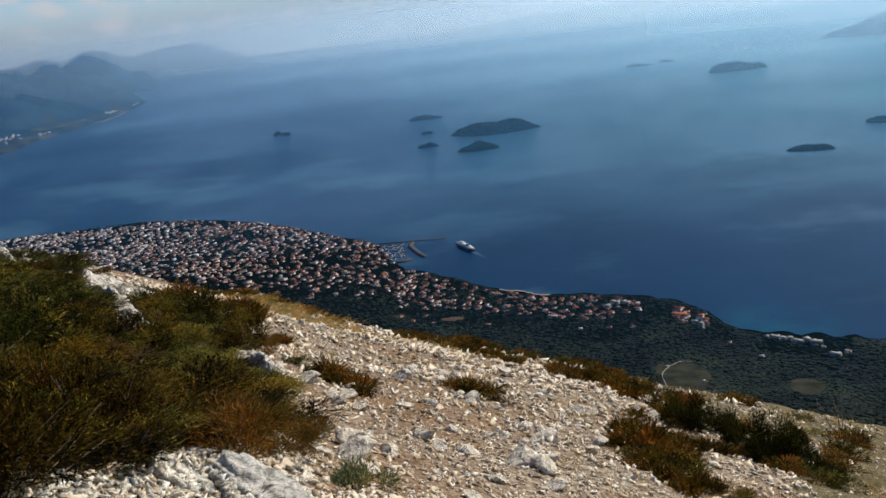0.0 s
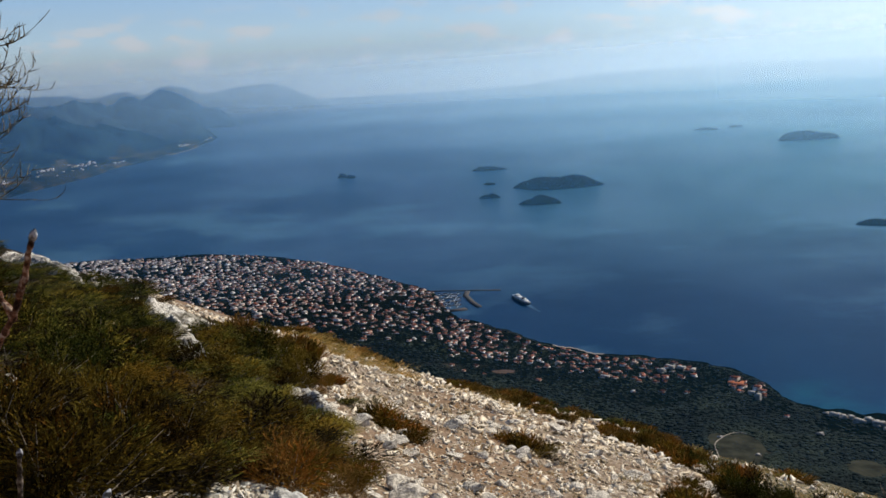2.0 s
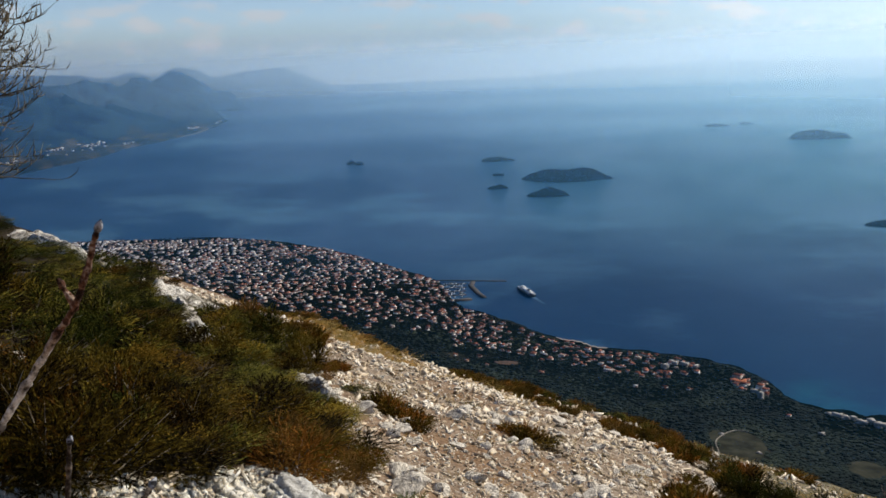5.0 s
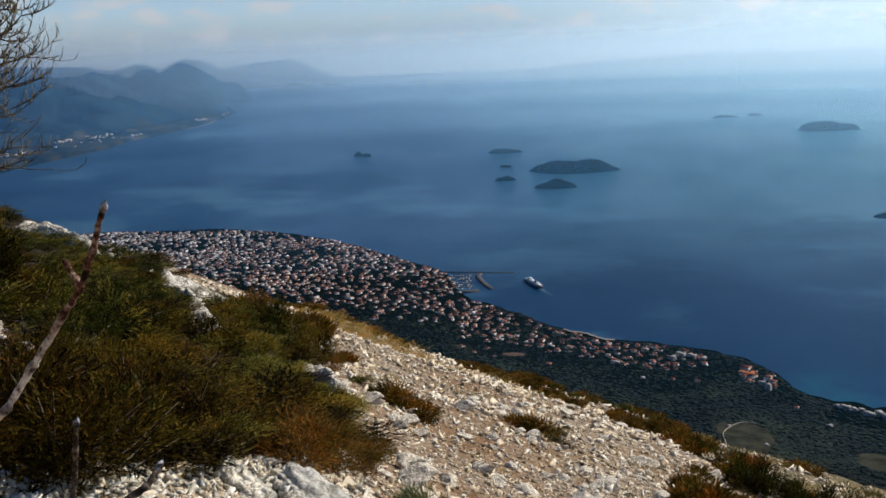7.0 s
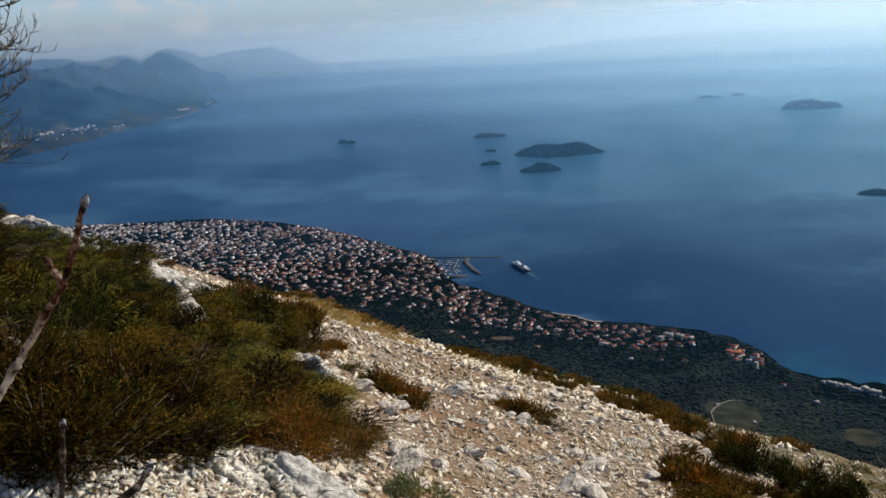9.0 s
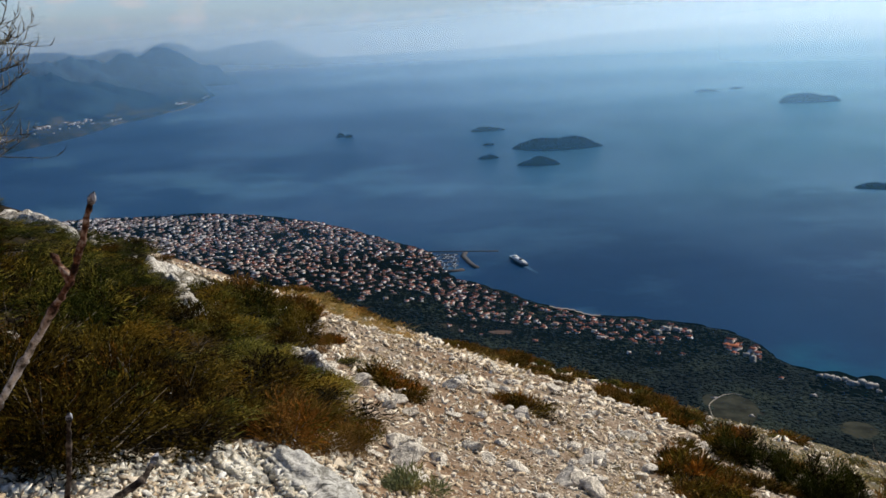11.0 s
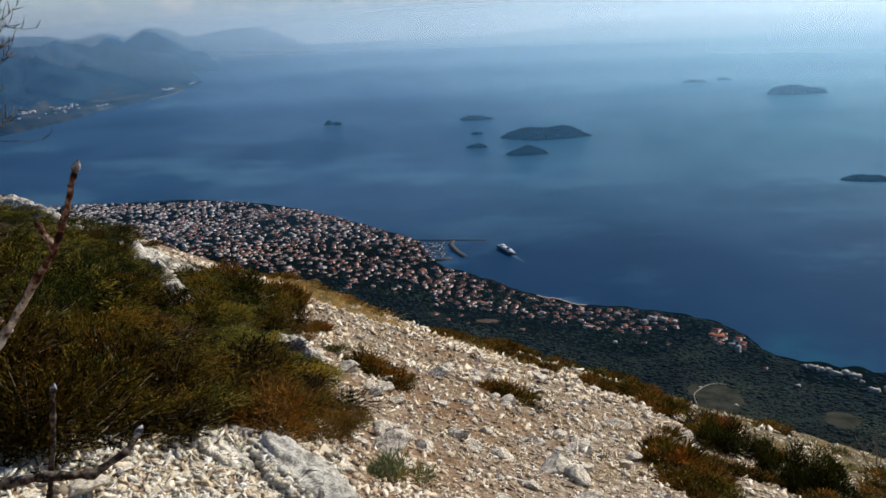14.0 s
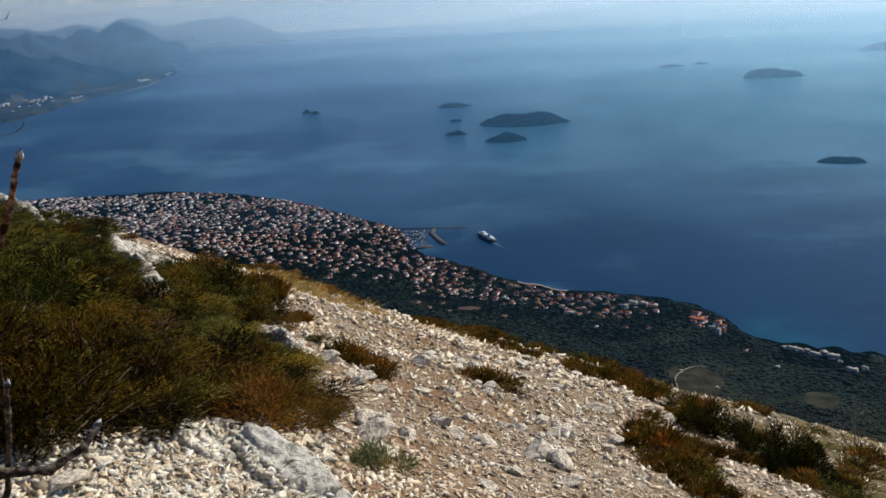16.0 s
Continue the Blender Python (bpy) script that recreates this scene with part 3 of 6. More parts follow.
# ---- sheets that imitate sea haze ----
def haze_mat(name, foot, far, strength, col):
    """Translucent sheet that stands in for lit haze: thickest some way above the water, gone high up."""
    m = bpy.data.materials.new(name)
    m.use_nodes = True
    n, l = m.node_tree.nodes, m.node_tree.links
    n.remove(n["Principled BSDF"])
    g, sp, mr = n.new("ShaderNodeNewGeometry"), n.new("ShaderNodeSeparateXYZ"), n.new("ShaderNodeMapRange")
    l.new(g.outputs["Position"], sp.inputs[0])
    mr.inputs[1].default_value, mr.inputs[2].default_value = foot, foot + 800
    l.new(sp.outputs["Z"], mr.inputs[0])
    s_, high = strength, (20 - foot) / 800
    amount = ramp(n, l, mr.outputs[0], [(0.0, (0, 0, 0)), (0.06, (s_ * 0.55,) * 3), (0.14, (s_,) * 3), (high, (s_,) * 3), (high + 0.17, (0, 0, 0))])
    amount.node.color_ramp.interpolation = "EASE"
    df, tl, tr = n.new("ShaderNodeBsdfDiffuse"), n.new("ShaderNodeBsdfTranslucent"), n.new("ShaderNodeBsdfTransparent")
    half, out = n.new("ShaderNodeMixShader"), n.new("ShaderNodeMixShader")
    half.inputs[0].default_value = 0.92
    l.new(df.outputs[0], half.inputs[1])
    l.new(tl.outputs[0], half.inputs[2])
    # the sheet is stronger to the right, in place of haze lit from there
    sunward_gain = n.new("ShaderNodeMapRange")
    sunward_gain.inputs[1].default_value, sunward_gain.inputs[2].default_value, sunward_gain.inputs[3].default_value, sunward_gain.inputs[4].default_value = -0.4 * far, 0.55 * far, 0.95, 2.1
    l.new(sp.outputs["X"], sunward_gain.inputs[0])
    # and its colour is painted paler, less blue, towards the sun
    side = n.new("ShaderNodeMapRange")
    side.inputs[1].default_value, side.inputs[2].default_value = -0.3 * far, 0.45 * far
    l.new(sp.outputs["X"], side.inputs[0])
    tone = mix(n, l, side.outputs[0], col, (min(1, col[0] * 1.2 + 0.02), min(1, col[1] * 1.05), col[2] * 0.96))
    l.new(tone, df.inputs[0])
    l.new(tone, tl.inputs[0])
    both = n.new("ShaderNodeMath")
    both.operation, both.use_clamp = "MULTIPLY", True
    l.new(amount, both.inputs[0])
    l.new(sunward_gain.outputs[0], both.inputs[1])
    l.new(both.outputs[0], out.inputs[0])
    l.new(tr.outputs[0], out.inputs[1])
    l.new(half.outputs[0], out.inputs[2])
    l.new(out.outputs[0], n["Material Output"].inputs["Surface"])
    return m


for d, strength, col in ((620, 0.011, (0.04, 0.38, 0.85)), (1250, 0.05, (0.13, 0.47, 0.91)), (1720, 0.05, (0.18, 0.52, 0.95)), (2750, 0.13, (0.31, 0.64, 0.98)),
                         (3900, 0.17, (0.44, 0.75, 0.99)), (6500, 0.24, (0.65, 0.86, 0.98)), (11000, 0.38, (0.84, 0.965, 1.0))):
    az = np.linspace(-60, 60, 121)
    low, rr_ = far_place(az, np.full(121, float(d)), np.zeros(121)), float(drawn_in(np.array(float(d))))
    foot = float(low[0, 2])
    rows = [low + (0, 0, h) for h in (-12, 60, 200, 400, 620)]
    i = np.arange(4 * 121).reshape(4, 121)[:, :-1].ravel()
    veil = mesh_ob("backdrop", np.concatenate(rows), np.stack([i, i + 1, i + 122, i + 121], -1), haze_mat("haze_sheet", foot, rr_, strength, col), smooth=True)
    tagged(veil, "translucent sheet added in place of haze over the sea", "haze", kind="structure")


# ---- far shores ----
def ridge_line(az, stops, seed, amp):
    r = np.random.default_rng(seed)
    y = np.interp(az, [a for a, _ in stops], [h for _, h in stops])
    for f, a in ((0.9, 1.0), (2.1, 0.6), (4.7, 0.5), (9.5, 0.4), (17, 0.25), (31, 0.15)):
        y = y + amp * a * np.sin(az * f + r.uniform(0, 6.28))
    return y


def hill_range(name, label, az0, az1, shore_pts, top_pts, depth, mat, seed, amp, plain=0.0, fine=0.9):
    """Hills behind a shore: shore_pts (azimuth, distance), top_pts (azimuth, height over the sea at the back)."""
    az = np.arange(az0, az1, 0.12)
    s = np.interp(az, [a for a, _ in shore_pts], [d for _, d in shore_pts])
    top = ridge_line(az, top_pts, seed, amp) * np.clip((az1 - az) / 1.2, 0, 1)
    mean_top = ridge_line(az, top_pts, seed, 0.0) * np.clip((az1 - az) / 1.2, 0, 1)
    rows, n = [], len(az)
    r = np.random.default_rng(seed)
    ph = r.uniform(0, 6.28, 8)
    steps = np.linspace(0, 1, 56)
    for u in steps:
        d = s + depth * u * np.clip((az1 - az) / 2.0, 0.02, 1)
        x, y = np.sin(np.radians(az)) * d / 1000, np.cos(np.radians(az)) * d / 1000
        folds = fractal(x * fine * 0.8, y * fine * 0.8, seed, 5)
        rise = np.clip((u - plain) / (1 - plain), 0, 1)
        h = (mean_top + (top - mean_top) * rise ** 3) * np.clip(rise ** 0.9 * (1 + 1.0 * folds * (1 - rise ** 4)), 0, 1) + 14 * min(1, u * 25) * np.clip((az1 - az) / 1.2, 0, 1) - (12 if u == 0 else 0)
        rows.append(far_place(az, d, h))
    V = np.concatenate(rows)
    i = np.arange((len(steps) - 1) * n).reshape(-1, n)[:, :-1].ravel()
    ob = mesh_ob(name, V, np.stack([i, i + 1, i + n + 1, i + n], -1), mat, smooth=True)
    if plain:
        ob.data.materials.append(M_PLAIN)
        row = i // n / (len(steps) - 1)
        ob.data.polygons.foreach_set("material_index", (row < plain * (0.8 + 0.3 * np.sin((i % n) * 0.21))).astype(np.int32))
    return tagged(ob, label, "hills", kind="structure")


LEFT_SHORE = [(-48, 2700), (-34, 2900), (-26.2, 3296), (-24.3, 3540), (-21.95, 3830), (-20.2, 4110), (-18.7, 4550), (-16.9, 4864), (-14.7, 5520), (-13.6, 6200), (-12.8, 7000)]
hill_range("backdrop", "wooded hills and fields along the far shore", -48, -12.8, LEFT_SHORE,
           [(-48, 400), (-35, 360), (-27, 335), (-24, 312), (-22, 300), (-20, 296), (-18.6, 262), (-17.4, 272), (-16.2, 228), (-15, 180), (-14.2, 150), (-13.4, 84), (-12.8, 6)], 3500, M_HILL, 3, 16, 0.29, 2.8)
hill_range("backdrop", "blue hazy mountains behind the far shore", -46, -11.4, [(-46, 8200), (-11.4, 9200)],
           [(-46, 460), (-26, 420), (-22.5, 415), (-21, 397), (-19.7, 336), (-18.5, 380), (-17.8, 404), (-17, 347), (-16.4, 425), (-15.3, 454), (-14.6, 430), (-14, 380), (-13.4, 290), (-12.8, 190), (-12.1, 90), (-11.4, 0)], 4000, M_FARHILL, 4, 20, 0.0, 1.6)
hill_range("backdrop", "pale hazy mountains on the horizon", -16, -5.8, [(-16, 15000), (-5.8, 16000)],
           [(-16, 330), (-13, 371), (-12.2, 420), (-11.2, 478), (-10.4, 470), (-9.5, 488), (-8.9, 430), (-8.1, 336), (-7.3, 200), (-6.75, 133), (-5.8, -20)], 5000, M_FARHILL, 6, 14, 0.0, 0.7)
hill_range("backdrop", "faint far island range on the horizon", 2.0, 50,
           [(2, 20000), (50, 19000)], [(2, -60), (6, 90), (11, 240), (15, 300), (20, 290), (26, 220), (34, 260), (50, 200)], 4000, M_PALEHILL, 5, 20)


def far_houses(label, spots, seed):
    """White houses on the far shore, joined: spots of (azimuth from, to, metres behind the shore from, to, count)."""
    r, parts = np.random.default_rng(seed), []
    for a0, a1, b0, b1, count in spots:
        for _ in range(count):
            a = r.uniform(a0, a1)
            d = float(np.interp(a, [q for q, _ in LEFT_SHORE], [q for _, q in LEFT_SHORE])) + r.uniform(b0, b1)
            c = far_place(np.array([a]), np.array([d]), np.array([15.0]))[0]
            V, F = box(0, 0, 0, r.uniform(4, 8), r.uniform(3, 5), r.uniform(2, 3.6))
            t = r.uniform(0, 6.28)
            parts.append((np.stack([V[:, 0] * math.cos(t) - V[:, 1] * math.sin(t), V[:, 0] * math.sin(t) + V[:, 1] * math.cos(t), V[:, 2]], -1) + c, F))
    V, F = joined(parts)
    return tagged(mesh_ob("far_houses", V, F, M_WALL), label, "houses", kind="stuff")


far_houses("tiny white houses scattered on the far shore", [(-27, -24.6, 420, 640, 26), (-23.1, -22.3, 700, 900, 16), (-21.4, -20.0, 620, 760, 24), (-24, -20, 300, 900, 18), (-19.0, -18.4, 120, 260, 5), (-15.2, -14.6, 300, 560, 18), (-13.6, -13.2, 40, 300, 6)], 4)
bar = np.arange(-15.6, -13.9, 0.1)
sh = np.interp(bar, [q for q, _ in LEFT_SHORE], [q for _, q in LEFT_SHORE])
edge_ = np.concatenate([far_place(bar, sh - 6, np.full(len(bar), 1.0)), far_place(bar, sh + 8, np.full(len(bar), 3.0))])
k_ = np.arange(len(bar) - 1)
tagged(mesh_ob("beach", edge_, np.stack([k_, k_ + 1, k_ + 1 + len(bar), k_ + len(bar)], -1), M_BEACH), "pale shingle strand on the far shore", "beach", kind="structure")


def island(label, az0, az1, d, height, seed, deep=0.42):
    """A low wooded island between two azimuths at the distance d of its near shore."""
    r = np.random.default_rng(seed)
    w = math.radians(az1 - az0) * d / 2
    t = np.linspace(0, 2 * math.pi, 90, endpoint=False)
    edge = 1 + sum(0.13 / k * np.sin(k * t + r.uniform(0, 6.28)) for k in (2, 3, 4, 5, 7, 9, 13))
    k, n = 16, len(t)
    dep = w * 2 * deep
    rows = []
    for j in range(k + 1):
        u = 1.04 - 1.04 * j / k
        x, y = np.cos(t) * edge * u * w, np.sin(t) * edge * u * dep
        h = height * (1 - min(1, u) ** 2.4) * (1 + 0.22 * np.sin(x / w * 3.1 + seed) + 0.12 * np.sin(x / w * 7 + 2 * seed)) + (min(1.5, height * 0.15) if 0 < j else -2.0)
        h = h + (r.uniform(-1, 1, n) * height * 0.06 if 1 < j < k else 0)
        rows.append((x, y, h))
    X = np.concatenate([a for a, _, _ in rows])
    Yd = np.concatenate([b for _, b, _ in rows])
    H = np.concatenate([c for _, _, c in rows])
    mid = (az0 + az1) / 2
    V = far_place(mid + np.degrees(np.arctan2(X, d + dep)), np.hypot(d + dep + Yd, X), H)
    F = [(j * n + i, j * n + (i + 1) % n, (j + 1) * n + (i + 1) % n, (j + 1) * n + i) for j in range(k) for i in range(n)]
    ob = mesh_ob("island", V, F, M_ISLE, smooth=False)
    tagged(ob, label, "island", "islands in the channel")
    # crowns that break the outline
    parts = []
    cv, cf = ico(1)
    for _ in range(int(min(900, 60 + w * 3))):
        a, u = r.uniform(0, 6.28), math.sqrt(r.uniform(0, 0.9))
        x, y = math.cos(a) * u * w, math.sin(a) * u * dep
        h = height * (1 - u ** 2.4) * (1 + 0.22 * math.sin(x / w * 3.1 + seed) + 0.12 * math.sin(x / w * 7 + 2 * seed)) + 2
        c = far_place(np.array([mid + math.degrees(math.atan2(x, d + dep))]), np.array([math.hypot(d + dep + y, x)]), np.array([h]))[0]
        s = r.uniform(2.0, 4.2) * (0.45 if w < 90 else 1)
        parts.append((c + cv * (s, s, s * 0.9) * (1 + r.uniform(-0.3, 0.3, (len(cv), 1))), cf))
    V, F = joined(parts)
    tagged(mesh_ob("woodland", V, F, M_ISLEWOOD, ob), kind="stuff")
    return ob


ISLES = [("small rocky islet lying in the channel", -5.8, -5.25, 3095, 12), ("low islet with a pale rim in the channel", -5.3, -4.72, 3060, 9), ("low wooded islet with a pale shore", 2.68, 4.70, 3000, 13),
         ("tiny bare islet off the wooded island", 3.35, 4.10, 2590, 4), ("large dark wooded island in the channel", 5.20, 10.54, 2400, 27), ("small low wooded islet in the channel", 3.03, 4.27, 2295, 9),
         ("small dark wooded island before a larger one", 5.50, 8.13, 2130, 18), ("long thin hazy islet far out", 16.19, 17.78, 4440, 9), ("thin hazy islet far out at sea", 18.23, 19.12, 4560, 7),
         ("hazy wooded island far out at sea", 21.05, 24.36, 3660, 34), ("dark wooded islet in open water", 25.45, 27.95, 1754, 11), ("dark wooded islet in open water", 29.5, 32.6, 2060, 14),
         ("low sliver of an islet far out", 30.6, 32.4, 4300, 10), ("large hazy island near the horizon", 27.2, 36.5, 5100, 100)]
for i, (label, a0, a1, d, h) in enumerate(ISLES):
    island(label, a0, a1, d * 1.01, h * 0.8, 20 + i, 0.46 if i == 4 else (0.12 if i in (7, 8) else 0.22))


# ---- plants ----
def shrub_mesh(seed, sprigs, leaf, lean=0.3, height=0.8, upright=0.55, tones=(0.35, 0.4, 0.25)):
    """Leaves of a shrub about 1 m wide: soft upright plumes of sprigs, each plume of one of three tones. Returns leaves (V, F, tone) and wood (V, F)."""
    r = np.random.default_rng(seed)
    n = 15
    a, q = r.uniform(0, 6.28, n), np.sqrt(r.uniform(0, 1, n)) * 0.42
    size = r.uniform(0.11, 0.21, n)
    top = height * (1 - 0.75 * (q / 0.46) ** 2) * r.uniform(0.62, 1.08, n)
    tone = r.choice(3, n, p=tones)
    which = r.choice(n, sprigs, p=size ** 2 * (0.2 + top) / (size ** 2 * (0.2 + top)).sum())
    dirs = r.normal(size=(sprigs, 3))
    dirs /= np.linalg.norm(dirs, axis=1)[:, None]
    shell = r.uniform(0, 1, sprigs) ** 0.35
    half = np.maximum(top[which], 0.12) * 0.5
    c = np.stack([np.cos(a[which]) * q[which], np.sin(a[which]) * q[which], half], -1)
    c = c + dirs * np.stack([size[which], size[which], half * 1.02], -1) * shell[:, None]
    c[:, 2] = np.maximum(c[:, 2], 0.01 + r.uniform(0, 0.05, sprigs))
    out0 = np.stack([np.cos(a[which]) * q[which], np.sin(a[which]) * q[which], np.zeros(sprigs)], -1)
    axis = dirs * (1 - upright) + np.array([0, 0, upright]) + out0 * 0.9 + r.normal(size=(sprigs, 3)) * lean
    axis /= np.linalg.norm(axis, axis=1)[:, None]
    k = 6
    A = np.repeat(axis, k, 0)
    base = np.repeat(c, k, 0) + A * (np.tile(np.linspace(-1.4, 1.5, k), sprigs) * leaf)[:, None]
    out = r.normal(size=(len(A), 3))
    out -= (out * A).sum(1)[:, None] * A
    out /= np.linalg.norm(out, axis=1)[:, None] + 1e-9
    tip = base + (A * r.uniform(0.9, 1.9, (len(A), 1)) + out * r.uniform(0.25, 0.75, (len(A), 1))) * leaf
    side = np.cross(A, out) * leaf * 0.20
    V = np.stack([base - side, base + side, tip], 1).reshape(-1, 3)
    F = np.arange(len(V)).reshape(-1, 3)
    stems = []
    for j in range(20):
        i = r.integers(0, sprigs)
        tipp, foot = c[i] * 1.06, np.array([r.uniform(-0.1, 0.1), r.uniform(-0.1, 0.1), 0.0])
        mid = foot * 0.45 + tipp * 0.55 + r.normal(size=3) * 0.05
        mid[2] = max(mid[2], 0.03)
        stems.append(tube([foot, mid, tipp], [0.008, 0.004, 0.0015], 4))
    return (V, F, np.repeat(tone[which], k)), joined(stems)


def grass_mesh(seed, blades, length):
    r = np.random.default_rng(seed)
    a, rad = r.uniform(0, 6.28, blades), np.sqrt(r.uniform(0, 1, blades)) * 0.5
    foot = np.stack([np.cos(a) * rad, np.sin(a) * rad, np.zeros(blades)], -1)
    d = r.normal(size=(blades, 3)) * 0.5 + np.array([0, 0, 1])
    d[:, :2] += foot[:, :2] * 0.8
    d /= np.linalg.norm(d, axis=1)[:, None]
    d[:, 2] = np.abs(d[:, 2])
    ln = length * r.uniform(0.4, 1.1, (blades, 1)) * (1 - 0.5 * (rad / 0.5)[:, None] ** 2)
    s = np.cross(d, r.normal(size=(blades, 3)))
    s /= np.linalg.norm(s, axis=1)[:, None]
    s *= 0.006
    mid = foot + d * ln * 0.6
    tip = foot + d * ln + np.stack([d[:, 0], d[:, 1], -0.3 * np.ones(blades)], -1) * ln * 0.25
    V = np.stack([foot - s, foot + s, mid + s * 0.7, mid - s * 0.7, tip - s * 0.1, tip + s * 0.1], 1).reshape(-1, 3)
    i = np.arange(blades)[:, None] * 6
    F = np.concatenate([i + np.array([[0, 1, 2, 3]]), i + np.array([[3, 2, 5, 4]])])
    return V, F


def shrub_kind(name, label, category, mats, seed, group, **kw):
    (lv, lf, tone), (sv, sf) = shrub_mesh(seed, **kw)
    ob = thing(name, label, category, (0, 0, -900), group)
    leaves = mesh_ob("foliage", lv, lf, mats[0], ob)
    for m_ in mats[1:]:
        leaves.data.materials.append(m_)
    leaves.data.polygons.foreach_set("material_index", tone.astype(np.int32))
    mesh_ob("woody_base", sv, sf, M_STEM, ob, "grey-brown bare wood")
    return ob


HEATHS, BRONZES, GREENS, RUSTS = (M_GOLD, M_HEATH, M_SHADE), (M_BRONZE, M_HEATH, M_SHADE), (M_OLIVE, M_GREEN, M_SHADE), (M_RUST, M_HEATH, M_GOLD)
# the near and dark kinds hold more of the painted shade tone
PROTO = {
    "near": [shrub_kind("heath_shrub", "dense brown tree heath with painted shade at the scree edge", "shrub", (M_HEATH, M_SHADE, M_BRONZE), s, "shrubs on the slope", sprigs=1450, leaf=0.026, upright=0.42, height=h, tones=(0.38, 0.44, 0.18)) for s, h in ((31, 0.9), (32, 0.85))],
    "brown": [shrub_kind("heath_shrub", "reddish-brown dry tree heath at the edge of the scree", "shrub", (M_RUST, M_GOLD, M_BRONZE), 33, "shrubs on the slope", sprigs=1450, leaf=0.026, upright=0.42, height=0.85, tones=(0.6, 0.25, 0.15))],
    "olive": [shrub_kind("broom_shrub", "pale olive-green wiry shrub growing in the heath", "shrub", (M_OLIVE, M_OLIVE, M_GREEN), 21, "shrubs on the slope", sprigs=1000, leaf=0.030, upright=0.40, height=0.85, tones=(0.45, 0.3, 0.25))],
    "heath": [shrub_kind("heath_shrub", "dense brown-green tree heath growing on the scree", "shrub", BRONZES if s == 2 else HEATHS, s, "shrubs on the slope", sprigs=1080, leaf=0.032, upright=0.42, height=h, tones=(0.34, 0.40, 0.26)) for s, h in ((1, 0.9), (2, 0.8), (3, 0.95), (11, 0.85))],
    "green": [shrub_kind("juniper_shrub", "dark green prickly juniper shrub growing among limestone", "shrub", GREENS, s, "shrubs on the slope", sprigs=1080, leaf=0.031, upright=0.42, height=h, tones=(0.36, 0.38, 0.26)) for s, h in ((4, 0.9), (5, 0.8))],
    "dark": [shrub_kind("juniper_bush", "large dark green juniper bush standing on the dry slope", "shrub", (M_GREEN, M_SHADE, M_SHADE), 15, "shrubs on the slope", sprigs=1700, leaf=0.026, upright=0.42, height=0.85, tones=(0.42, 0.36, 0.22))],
    "rust": [shrub_kind("dwarf_heath", "low rust-brown dry heath cushion on pale scree", "shrub", RUSTS, s, "shrubs on the slope", sprigs=480, leaf=0.062, height=h, tones=(0.5, 0.35, 0.15)) for s, h in ((6, 0.55), (7, 0.5))],
    "herb": [shrub_kind("grey_herb", "grey-green low aromatic herb between white stones", "herb", (M_GREY, M_GREY, M_GREY), 8, "shrubs on the slope", sprigs=900, leaf=0.035, height=0.45)],
}
tuft = thing("grass_tuft", "dry straw-coloured grass tuft between stones", "grass tuft", (0, 0, -900), "grass tufts")
mesh_ob("foliage", *grass_mesh(9, 110, 0.42), M_STRAW, tuft)
PROTO["straw"] = [tuft]
used = set()


def plant(kind, x, y, width, height=None, sink=0.03):
    """A plant of that kind, its foot on the ground at x, y; width and height in metres."""
    protos = PROTO[kind]
    if kind in ("heath", "green", "olive", "near"):
        height, width = height * random.uniform(0.62, 1.2), width * random.uniform(0.85, 1.1)
    ob = protos[random.randrange(len(protos))]
    tall = {"near": 0.9, "brown": 0.85, "olive": 0.85, "heath": 0.9, "green": 0.85, "dark": 0.85, "rust": 0.53, "herb": 0.45, "straw": 0.42}[kind]
    hz = (height or width * tall) / tall
    m = pose(x, y, float(ground(x, y)) - sink, random.uniform(-4, 4), random.uniform(-4, 4), random.uniform(0, 360)) @ Matrix.Diagonal((width, width, hz, 1))
    if ob.name in used:
        return copy_thing(ob, m)
    used.add(ob.name)
    ob.matrix_world = m
    return ob


